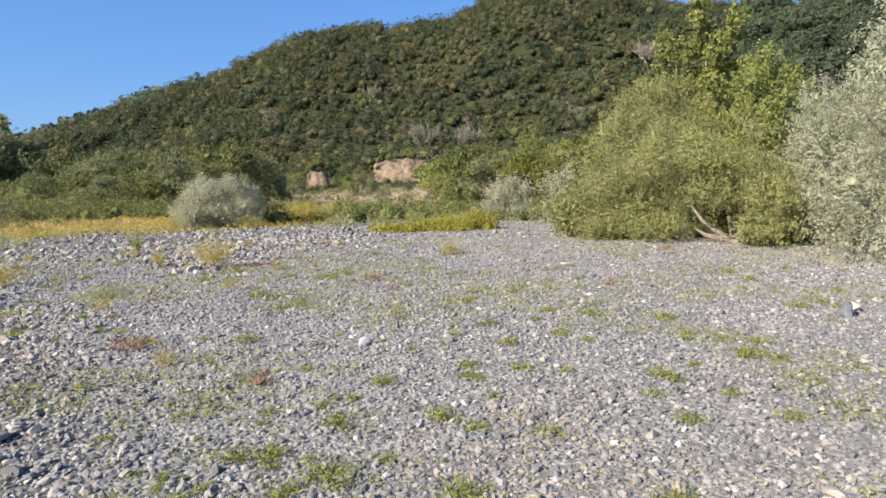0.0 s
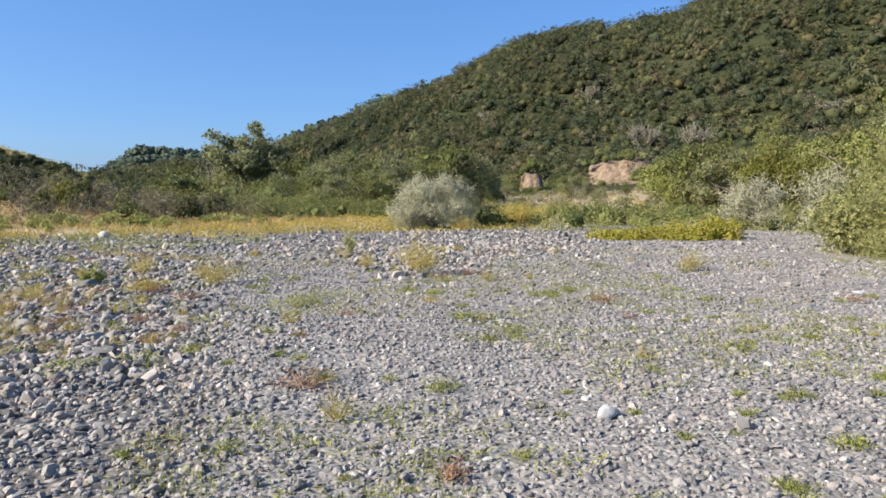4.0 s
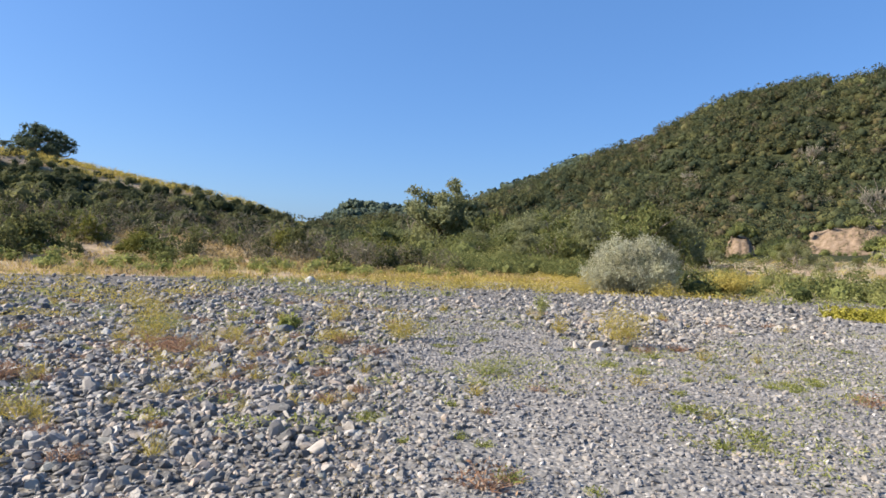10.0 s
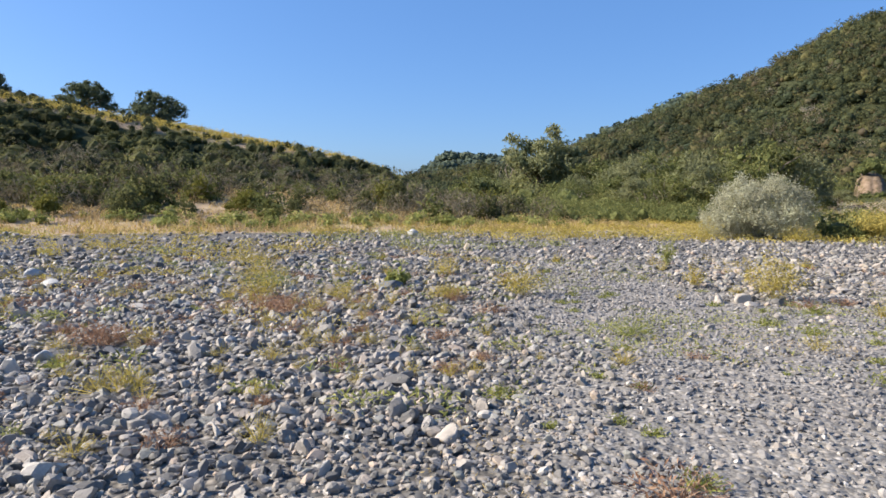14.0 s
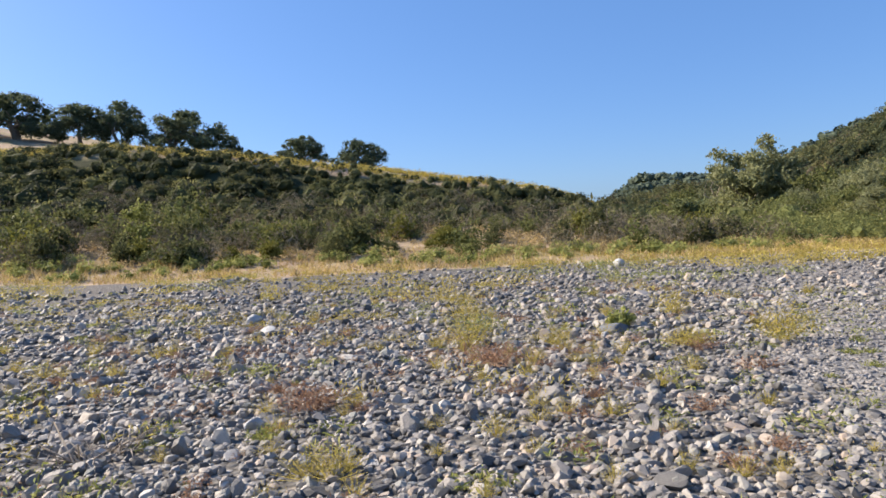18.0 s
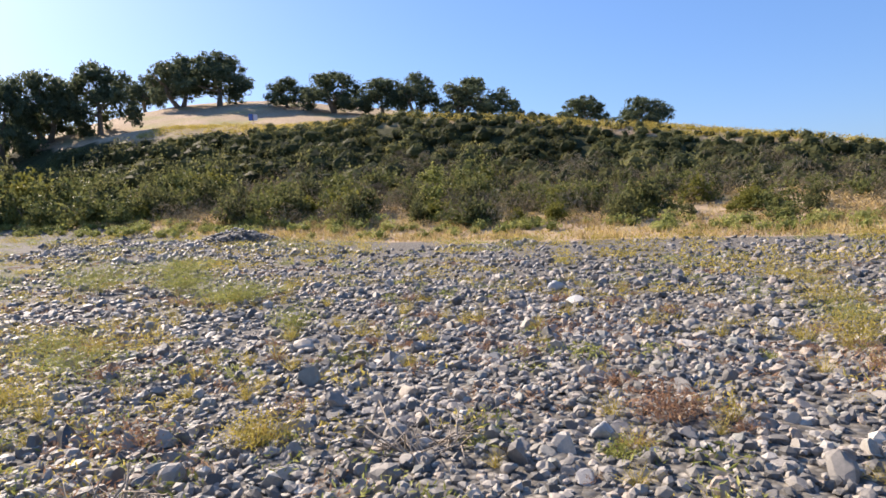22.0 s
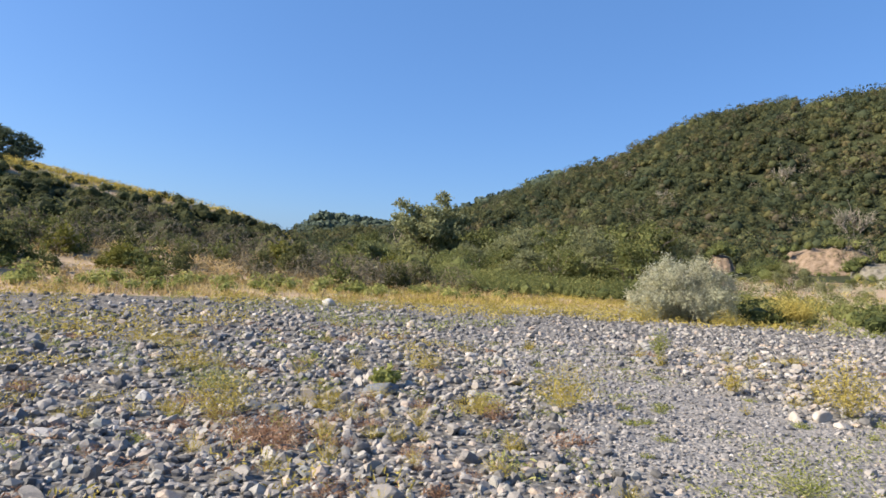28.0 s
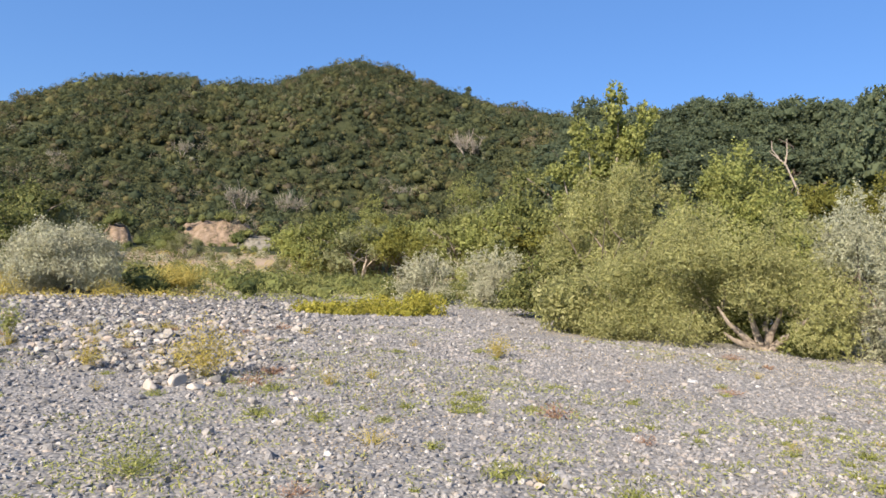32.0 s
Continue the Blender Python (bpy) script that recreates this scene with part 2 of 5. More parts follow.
STONE = stone_material("river_stone", [(0.0, (0.082, 0.081, 0.079)), (0.25, (0.165, 0.157, 0.146)), (0.5, (0.262, 0.243, 0.221)), (0.68, (0.339, 0.312, 0.281)), (0.8, (0.378, 0.303, 0.241)), (0.87, (0.242, 0.246, 0.221)), (0.95, (0.325, 0.308, 0.280)), (1.0, (0.50, 0.465, 0.42))])
GRIT = stone_material("gravel_stone", [(0.0, (0.120, 0.118, 0.118)), (0.4, (0.205, 0.198, 0.193)), (0.7, (0.275, 0.262, 0.250)), (0.85, (0.300, 0.262, 0.225)), (0.96, (0.330, 0.315, 0.298)), (1.0, (0.50, 0.48, 0.45))])


def ground_material():
    """Gravel bar, dry grass, wood floor with its shade in the colour, and bare clay, by the masks that the sheet
    carries.
    """
    m, nt, b = material("ground", 0.9)
    b.inputs["Specular IOR Level"].default_value = 0.1
    co = nt.nodes.new("ShaderNodeTexCoord").outputs["Object"]

    def mask(name, scale, edge):
        a = nt.nodes.new("ShaderNodeAttribute")
        a.attribute_name = name
        n = noise_out(nt, scale, 5, 0.6, co)
        s = nt.nodes.new("ShaderNodeMath")
        s.operation = "MULTIPLY_ADD"
        nt.links.new(n, s.inputs[0])
        s.inputs[1].default_value = edge
        nt.links.new(a.outputs["Fac"], s.inputs[2])
        return ramp(nt, [(0.5 + edge * 0.5 - 0.12, (0, 0, 0)), (min(1, 0.5 + edge * 0.5 + 0.12), (1, 1, 1))], s.outputs[0])

    # gravel: pebbles of two sizes with fines and sand between
    v1 = node(nt, "ShaderNodeTexVoronoi", Scale=24.0)
    v2 = node(nt, "ShaderNodeTexVoronoi", Scale=70.0)
    for v in (v1, v2):
        nt.links.new(co, v.inputs["Vector"])
    sep = nt.nodes.new("ShaderNodeSeparateColor")
    nt.links.new(v1.outputs["Color"], sep.inputs[0])
    peb = ramp(nt, [(0.0, (0.14, 0.145, 0.15)), (0.45, (0.28, 0.275, 0.265)), (0.8, (0.38, 0.345, 0.30)), (1.0, (0.53, 0.50, 0.46))], sep.outputs[0])
    sep2 = nt.nodes.new("ShaderNodeSeparateColor")
    nt.links.new(v2.outputs["Color"], sep2.inputs[0])
    fine = ramp(nt, [(0.0, (0.17, 0.165, 0.16)), (0.6, (0.31, 0.295, 0.27)), (1.0, (0.54, 0.51, 0.47))], sep2.outputs[0])
    gap = ramp(nt, [(0.3, (1, 1, 1)), (0.55, (0, 0, 0))], v1.outputs["Distance"])
    # fines in the gaps between pebbles are darkened
    fine = mix(nt, 0.45, fine, (0.13, 0.12, 0.105))
    gravel = mix(nt, gap, fine, peb)
    sand = noise_out(nt, 0.5, 6, 0.6, co)
    gravel = mix(nt, ramp(nt, [(0.5, (0, 0, 0)), (0.8, (0.6, 0.6, 0.6))], sand), gravel, (0.315, 0.285, 0.245))
    gravel = mix(nt, 0.5, gravel, ramp(nt, [(0.3, (0.66, 0.67, 0.69)), (0.7, (1.08, 1.06, 1.01))], noise_out(nt, 1.7, 4, 0.6, co)), "MULTIPLY")
    # between the cobbles: coarser, little sand; gaps painted dark for the shade between stones
    v3 = node(nt, "ShaderNodeTexVoronoi", Scale=15.0)
    nt.links.new(co, v3.inputs["Vector"])
    sep3 = nt.nodes.new("ShaderNodeSeparateColor")
    nt.links.new(v3.outputs["Color"], sep3.inputs[0])
    coarse = ramp(nt, [(0.0, (0.10, 0.10, 0.10)), (0.5, (0.20, 0.195, 0.185)), (0.85, (0.28, 0.25, 0.21)), (1.0, (0.40, 0.38, 0.35))], sep3.outputs[0])
    coarse = mix(nt, ramp(nt, [(0.3, (1, 1, 1)), (0.6, (0, 0, 0))], v3.outputs["Distance"]), mix(nt, 0.7, fine, (0.07, 0.064, 0.055)), coarse)
    gravel = mix(nt, mask("cobble", 1.5, 0.5), gravel, coarse)
    # dry grass
    g1 = noise_out(nt, 2.2, 8, 0.7, co)
    straw = ramp(nt, [(0.3, (0.26, 0.185, 0.120)), (0.5, (0.40, 0.300, 0.205)), (0.75, (0.50, 0.395, 0.285))], g1)
    straw = mix(nt, ramp(nt, [(0.5, (0, 0, 0)), (0.7, (0.7, 0.7, 0.7))], noise_out(nt, 0.12, 5, 0.6, co)), straw, (0.27, 0.27, 0.09))
    # wood floor: near-black green, the shade under the trees put into the colour
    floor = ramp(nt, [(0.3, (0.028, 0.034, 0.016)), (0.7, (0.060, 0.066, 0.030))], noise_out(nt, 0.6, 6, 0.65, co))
    clay = ramp(nt, [(0.3, (0.16, 0.12, 0.07)), (0.5, (0.35, 0.245, 0.18)), (0.72, (0.45, 0.38, 0.31))], noise_out(nt, 0.7, 8, 0.7, co))
    c = mix(nt, mask("grass", 0.7, 0.6), gravel, straw)
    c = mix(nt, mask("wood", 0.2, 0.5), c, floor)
    c = mix(nt, mask("clay", 0.25, 0.5), c, clay)
    nt.links.new(c, b.inputs["Base Color"])
    low = nt.nodes.new("ShaderNodeMath")
    low.operation, low.inputs[1].default_value = "MULTIPLY", -1.5
    nt.links.new(v1.outputs["Distance"], low.inputs[0])
    h = mix(nt, 0.35, low.outputs[0], g1)
    up = nt.nodes.new("ShaderNodeMath")
    up.operation, up.inputs[1].default_value = "MULTIPLY", -2.2
    nt.links.new(v3.outputs["Distance"], up.inputs[0])
    h = mix(nt, mask("cobble", 1.5, 0.5), h, up.outputs[0])
    bump(nt, b, h, 0.6, 0.02)
    return m


GROUND = ground_material()

# ---- the lie of the land ----
# The terrace bank runs straight: ACROSS points from the gravel to it, ALONG runs to the left.
AX, AY = -0.495, 0.869
RIDGE = [(30, 2.0), (12, 3.0), (7.9, 4.4), (6.4, 5.0), (1.5, 6.9), (-3.2, 8.85), (-7.4, 10.1), (-10.7, 11.8), (-13.8, 13.1), (-17, 13.6), (-19.6, 13.85), (-20.4, 13.3),
         (-23, 13.8), (-26.3, 14.3), (-27.8, 15.0), (-31, 16.25), (-33.3, 16.65), (-36.2, 16.4), (-38, 15.85), (-42, 14.8), (-45, 14.2), (-51.6, 13.2), (-62, 11.5), (-80, 9), (-110, 5), (-140, 2)]
FAR = [(30, 0.0), (23, 0.6), (20.8, 1.4), (19.1, 2.85), (17.9, 3.55), (15.2, 3.4), (12.7, 3.1), (8, 2.7), (2, 2.0), (-8, 1.0)]
CREST = [(-60, 0.3), (-24, 0.6), (-14, 1.2), (-9.3, 2.0), (-5.9, 3.6), (0, 4.9), (6.2, 6.0), (11, 7.0), (17.6, 7.7), (23.5, 8.9), (35, 10.0), (46, 10.6), (59, 10.6), (75, 11.2), (120, 11.5), (300, 11.5)]


FACES = [(-14.6, 152, 2.4, 3.0), (-21.2, 158, 6.0, 3.8), (-24.3, 152, 3.4, 2.8), (-33.6, 132, 3.6, 2.8), (-35.8, 124, 3.2, 3.0)]


def table(rows, x):
    r = np.array(sorted(rows), float)
    return np.interp(x, r[:, 0], r[:, 1])


def land(x, y):
    """Height of the ground."""
    x, y = np.asarray(x, float), np.asarray(y, float)
    r = np.hypot(x, y) + 1e-6
    az = np.degrees(np.arctan2(-x, y))
    across, along = AX * x + AY * y, -AY * x + AX * y
    z = 0.16 * np.exp(-((x - 0.5) ** 2 + (y - 4) ** 2) / 36)
    z = z + (0.05 * wave(x, y, 3.1, 1) + 0.02 * wave(x, y, 0.9, 2)) * smooth(60, 10, r)
    z = z + 0.02 * np.maximum(along - 18, 0) * smooth(30, 0, across - 30)
    # terrace bank and the slope above it
    h = table(CREST, along) + 0.25 * smooth(-16, 2, along)
    left = smooth(-30, -6, along)
    bank = (0.07 * smooth(29, 35, across) + 0.27 * smooth(32, 50, across) + 0.66 * smooth(45, 62, across)) * h
    above = np.maximum(across - 60, 0) * (0.05 * smooth(-12, 12, along) + 0.065 * smooth(22, 60, along))
    above = above * smooth(400, 120, across)
    knoll = 9.0 * np.exp(-(((x + 150) / 42) ** 2 + ((y - 38) / 40) ** 2))
    z = z + left * (bank + above + knoll + 0.5 * wave(x, y, 9, 3) * smooth(38, 60, across))
    # the big wooded hill
    top = np.tan(np.radians(table(RIDGE, az) - 0.98)) * 380.0
    on = smooth(32, 14, az) * smooth(-150, -110, az)
    rise = 0.03 * smooth(95, 190, r) + 0.97 * smooth(150, 385, r) ** 0.85
    fall = smooth(900, 390, r)
    rough = (5 * wave(x, y, 60, 4) + 3 * wave(x, y, 28, 5)) * smooth(150, 240, r) * smooth(370, 300, r)
    z = z + on * (top * rise * fall + rough)
    # the hill beyond
    top2 = np.tan(np.radians(table(FAR, az) - 0.1)) * 640.0
    z = np.maximum(z, top2 * smooth(430, 640, r) * smooth(1100, 650, r) * smooth(-10, 4, az) * smooth(32, 24, az))
    # steep bare faces at the hill foot
    for ca, cr, wide, tall in FACES:
        z = z + tall * (0.8 + 0.45 * wave(x, y, 5, 9) + 0.3 * wave(x, y, 2.2, 10)) * np.exp(-(((az - ca) * 0.01745 * r / wide) ** 2)) * smooth(cr - 7, cr + 4, r) * smooth(cr + 40, cr + 8, r)
    # the near slope on the side of the willows
    near = smooth(-34, -58, az) * smooth(-160, -120, az)
    z = z + near * 16.0 * smooth(34, 92, r) * smooth(230, 120, r)
    mid = smooth(-6, -22, az) * smooth(-60, -45, az)
    z = z + mid * 1.5 * smooth(55, 110, r) * smooth(260, 150, r)
    return z


def zland(x, y):
    return float(land(np.array([x]), np.array([y]))[0])


def cobbly(x, y):
    """1 where the bar is cobbles, 0 where it is fine gravel."""
    edge = np.interp(y, [-4, 0, 3.6, 5, 7.3, 10.5, 12, 15.4, 17.5, 24], [-0.5, -0.5, -1.0, -1.5, -1.7, -2.3, -2.4, -3.4, -4.2, -6.5])
    left = smooth(1.0, -1.0, x - edge + 0.8 * wave(x, y, 1.5, 31))
    rim = np.interp(y, [10.6, 12.3, 13.8, 17.8, 24], [0.6, 0.2, -0.5, -1.3, -2.5])
    ridge = smooth(-0.3, 0.4, x - rim) * smooth(2.2, -1.2, x - (1.5 + (y - 11) * 0.62) + 1.1 * wave(x, y, 1.8, 32)) * smooth(10.0, 11.6, y + 0.5 * wave(x, y, 1.1, 33))
    return np.maximum(np.maximum(left, ridge), 0.5 * smooth(13, 17, y) * smooth(4, 0, x))


def build_ground():
    az = np.radians(np.concatenate([np.arange(-180, -80, 2.0), np.arange(-80, 100, 0.5), np.arange(100, 180, 2.0)]))
    rad = np.concatenate([[0.0], np.arange(0.5, 40, 0.5), 40 * 1.035 ** np.arange(0, 112)])
    rad = np.append(rad, [3000.0, 4800.0])
    A, R = np.meshgrid(az, rad[1:])
    X, Y = -np.sin(A) * R, np.cos(A) * R
    V = np.stack([X, Y, land(X, Y)], -1).reshape(-1, 3)
    n, k = len(az), len(rad) - 1
    V = np.concatenate([V, [[0, 0, zland(0, 0)]]])
    i, j = np.meshgrid(np.arange(k - 1), np.arange(n), indexing="ij")
    i, j = i.ravel(), j.ravel()
    jn = (j + 1) % n
    quads = np.stack([i * n + j, i * n + jn, (i + 1) * n + jn, (i + 1) * n + j], -1)[:, ::-1]
    fan = np.stack([np.full(n, k * n), np.arange(n), (np.arange(n) + 1) % n], -1)
    me = mesh_np("ground", V, [quads, fan], GROUND, flat=False)
    x, y, z = V.T
    r, a = np.hypot(x, y), np.degrees(np.arctan2(-x, y))
    across, along = AX * x + AY * y, -AY * x + AX * y
    edge = 28.5 + np.clip(0.14 * (along - 14), 0, 4.5)
    grass = np.maximum(smooth(-1.5, 1.5, across - edge) * smooth(-25, -10, along), smooth(26, 32, r) * smooth(-60, -20, a) * 0.8 * smooth(20, 10, along))
    grass = np.maximum(grass, smooth(28, 34, r) * np.where(along > 10, smooth(-1.5, 1.5, across - edge), 1))
    # the shade-dark wood floor also covers the upper bank
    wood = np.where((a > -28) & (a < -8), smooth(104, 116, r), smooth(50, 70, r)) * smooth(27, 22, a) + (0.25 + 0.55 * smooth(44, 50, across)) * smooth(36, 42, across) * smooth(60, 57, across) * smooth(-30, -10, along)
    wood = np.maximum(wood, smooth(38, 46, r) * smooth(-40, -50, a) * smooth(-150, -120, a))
    clay = np.zeros(len(x))
    for ca, cr, wa, wr in CLAY:
        clay = np.maximum(clay, np.clip(1.6 - ((a - ca) / wa) ** 2 - ((r - cr) / wr) ** 2, 0, 1))
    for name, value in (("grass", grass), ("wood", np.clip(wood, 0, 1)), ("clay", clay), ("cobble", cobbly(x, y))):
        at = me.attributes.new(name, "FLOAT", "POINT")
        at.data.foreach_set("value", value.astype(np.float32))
    return tagged(new("ground", me), "grey river gravel running into dry grass and wooded hills", "ground", kind="structure")


# bare clay banks: turn to the left, distance, half width in degrees, half depth in metres
CLAY = [(-14.6, 150, 0.8, 10), (-21.4, 156, 1.7, 10), (-24.8, 150, 0.8, 9), (-33.6, 130, 1.0, 8), (-35.8, 122, 1.0, 9), (-60.5, 70, 1.6, 3)]
ground = build_ground()

# ---- plants ----


def quads_at(places, out, size, rnd, slim=0.6, droop=0.0, loose=0.75):
    """Leaves: a bent diamond at each place, turned at random but facing roughly out."""
    n = len(places)
    d = out + rnd.normal(0, loose, (n, 3))
    d /= np.linalg.norm(d, axis=1)[:, None] + 1e-9
    up = rnd.normal(0, 1, (n, 3)) + np.array([0, 0, 0.6 - droop])
    u = np.cross(d, up)
    u /= np.linalg.norm(u, axis=1)[:, None] + 1e-9
    w = np.cross(d, u)
    s = size * rnd.uniform(0.6, 1.4, n)[:, None]
    v = np.stack([places - w * s, places + u * s * slim + d * s * 0.15, places + w * s, places - u * s * slim + d * s * 0.1], 1)
    return v.reshape(-1, 3), np.arange(4 * n).reshape(-1, 4)


def blob_shell(rnd, blobs, n, inner=0.55):
    """Places and outward ways on the outer part of a group of ellipsoids (x, y, z, rx, ry, rz)."""
    b = np.asarray(blobs, float)
    area = (b[:, 3] * b[:, 4] + b[:, 3] * b[:, 5] + b[:, 4] * b[:, 5])
    pick = rnd.choice(len(b), n, p=area / area.sum())
    d = rnd.normal(0, 1, (n, 3))
    d /= np.linalg.norm(d, axis=1)[:, None]
    rr = rnd.uniform(inner, 1.06, n) ** 0.6
    p = b[pick, :3] + d * b[pick, 3:] * rr[:, None]
    return p, d


def limb(points, radii, sides=7):
    """A tapered, bent limb as a tube."""
    P, r = np.asarray(points, float), np.asarray(radii, float)
    V, F = [], []
    for k in range(len(P)):
        t = P[min(k + 1, len(P) - 1)] - P[max(k - 1, 0)]
        t /= np.linalg.norm(t)
        u = np.cross(t, (0.3, 0.9, 0.2))
        u /= np.linalg.norm(u)
        w = np.cross(t, u)
        a = np.arange(sides) * 2 * math.pi / sides
        V.append(P[k] + r[k] * (np.cos(a)[:, None] * u + np.sin(a)[:, None] * w))
    for k in range(len(P) - 1):
        for s in range(sides):
            q = (s + 1) % sides
            F.append((k * sides + s, k * sides + q, (k + 1) * sides + q, (k + 1) * sides + s))
    return np.concatenate(V), np.array(F)


def join(pieces):
    V, F, n = [], [], 0
    for v, f in pieces:
        V.append(v)
        F.append(f + n)
        n += len(v)
    return np.concatenate(V), np.concatenate(F)


def branching(rnd, height, spread, radius, stems=1, forks=4, lean=0.3):
    """Stems that fork into limbs; also returns the limb ends."""
    pieces, ends = [], []
    for s in range(stems):
        a = 2 * math.pi * s / stems + rnd.uniform(-0.4, 0.4)
        way = np.array([math.cos(a), math.sin(a), 0]) * lean * (stems > 1) + np.array([0, 0, 1.0])
        top = way / np.linalg.norm(way) * height * rnd.uniform(0.5, 0.65)
        start = np.array([math.cos(a), math.sin(a), 0]) * radius * 0.8 * (stems > 1) - np.array([0, 0, 0.1])
        bend = rnd.normal(0, 0.05 * height, 3) * (1, 1, 0.2)
        p = [start, start + top * 0.35 + bend * 0.6, start + top * 0.7 + bend, start + top]
        pieces.append(limb(p, [radius * 1.25, radius * 0.9, radius * 0.75, radius * 0.55]))
        for k in range(forks):
            b = a + 2 * math.pi * k / forks + rnd.uniform(-0.5, 0.5)
            base = p[1] + (p[3] - p[1]) * rnd.uniform(0.3, 1.0)
            tip = base + np.array([math.cos(b) * spread, math.sin(b) * spread, height * rnd.uniform(0.2, 0.5)]) * rnd.uniform(0.6, 1.0)
            midp = (base + tip) / 2 + rnd.normal(0, 0.06 * height, 3)
            pieces.append(limb([base, midp, tip], [radius * 0.5, radius * 0.32, radius * 0.1], 5))
            ends.append(tip)
    return pieces, np.array(ends)


def crown_mesh(name, rnd, blobs, n, size, mat, slim=0.6, core=True, droop=0.0, inner=0.55, run=8, reach=6.0, rise=0.5, heart=0.42):
    """Leaves in short sprays that grow out and up from lumps, so that the outline is ragged."""
    m = n // run
    p, d = blob_shell(rnd, blobs, m, inner)
    way = d * 0.7 + rnd.normal(0, 0.45, (m, 3)) + np.array([0, 0, rise])
    way /= np.linalg.norm(way, axis=1)[:, None]
    steps = np.linspace(0, 1, run)[None, :, None] * (reach * size * rnd.uniform(0.5, 1.4, (m, 1, 1)))
    p = (p[:, None] + way[:, None] * steps + rnd.normal(0, size * 0.55, (m, run, 3))).reshape(-1, 3)
    n = m * run
    v, f = quads_at(p, np.repeat(d, run, 0) + rnd.normal(0, 0.3, (n, 3)), size, rnd, slim, droop)
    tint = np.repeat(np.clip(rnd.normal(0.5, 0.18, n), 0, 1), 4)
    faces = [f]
    # inner filler lumps, their tint lower to stand for shade inside the crown
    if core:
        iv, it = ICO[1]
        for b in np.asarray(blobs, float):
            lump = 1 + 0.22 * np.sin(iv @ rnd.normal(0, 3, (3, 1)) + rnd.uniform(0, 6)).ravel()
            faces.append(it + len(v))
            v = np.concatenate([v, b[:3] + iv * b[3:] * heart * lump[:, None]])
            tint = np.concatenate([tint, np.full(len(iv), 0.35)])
    tri = [g for g in faces if g.shape[1] == 3]
    return mesh_np(name, v, [f] + ([np.concatenate(tri)] if tri else []), mat, tint)


def random_blobs(rnd, w, h, z0, n, r, low=0.6):
    """Lumps that fill a rough dome w wide and h high from z0."""
    out = []
    for k in range(n):
        a, q = rnd.uniform(0, 2 * math.pi), math.sqrt(rnd.uniform(0, 1)) * 0.92
        s = r * rnd.uniform(0.7, 1.25) * (1 - 0.3 * q)
        z = z0 + s * 0.6 + max(0.0, h - 1.3 * s) * math.sqrt(1 - 0.9 * q * q) * rnd.uniform(0.0, 1.0) ** low
        out.append(((w / 2 - 0.6 * s) * q * math.cos(a), (w / 2 - 0.6 * s) * q * math.sin(a), z, s, s, s * rnd.uniform(0.65, 0.9)))
    return out


def tree(name, label, category, group, x, y, w, h, z0, leaf, n, mat, barkmat, seed, stems=1, radius=0.16, lumps=12, lump=0.2, slim=0.6, turn=0.0, core=True, droop=0.0, sink=0.05, low=0.6, reach=4.0, rise=0.3, heart=0.42):
    rnd = np.random.default_rng(seed)
    ob = thing(name, pose(x, y, zland(x, y) - sink, 0, 0, turn), label, category, group)
    wood, ends = branching(rnd, h * 0.85, w * 0.33, radius, stems)
    for k, (tv, tf) in enumerate(wood):
        nm = "limb" if k % 5 else "trunk"
        part(nm, mesh_np(nm, tv, tf, barkmat, flat=False), ob)
    blobs = random_blobs(rnd, w, h - z0, z0, lumps, lump * max(w, h), low)
    for e in ends[: max(2, lumps // 3)]:
        s = lump * max(w, h) * 0.7
        blobs.append((e[0], e[1], min(e[2], h * 0.92), s, s, s * 0.75))
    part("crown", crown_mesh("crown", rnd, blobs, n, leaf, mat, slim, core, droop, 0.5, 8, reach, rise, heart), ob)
    return ob


def at_az(az, r):
    a = radians(az)
    return -math.sin(a) * r, math.cos(a) * r


# ---- the river bar: trees and shrubs by the gravel ----
def shrub(name, label, category, x, y, w, h, leaf, n, mat, seed, z0=0.1, lumps=14, lump=0.17, slim=0.5, stems=5, radius=0.05, turn=0.0, group="", stretch=1.0, barkmat=None, core=True, droop=0.0):
    """A bush of several stems; stretch lengthens it along its own x."""
    rnd = np.random.default_rng(seed)
    ob = thing(name, pose(x, y, zland(x, y) - 0.03, 0, 0, turn), label, category, group)
    wood, ends = branching(rnd, h * 0.9, w * 0.3, radius, stems, 3, 0.55)
    for tv, tf in wood:
        tv[:, 0] *= stretch
        part("stem", mesh_np("stem", tv, tf, barkmat or BARK, flat=False), ob)
    blobs = np.array(random_blobs(rnd, w, h - z0, z0 - 0.1, lumps, lump * w, 1.0))
    if w > 2:  # upright shoots over the top
        q, a = np.sqrt(rnd.uniform(0, 0.8, lumps)), rnd.uniform(0, 6.28, lumps)
        up = h * np.sqrt(1 - 0.75 * q * q) * rnd.uniform(0.85, 1.05, lumps)
        thin = np.full(lumps, 0.045 * w)
        blobs = np.concatenate([blobs, np.stack([w * 0.46 * q * np.cos(a), w * 0.46 * q * np.sin(a), up, thin, thin, 0.1 * h + 0 * thin], -1)])
    blobs[:, 0] *= stretch
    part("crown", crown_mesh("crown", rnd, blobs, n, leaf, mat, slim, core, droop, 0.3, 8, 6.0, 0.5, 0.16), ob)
    return ob


WILLOW_BARK = bark("willow_bark", (0.14, 0.11, 0.085), (0.38, 0.32, 0.255))


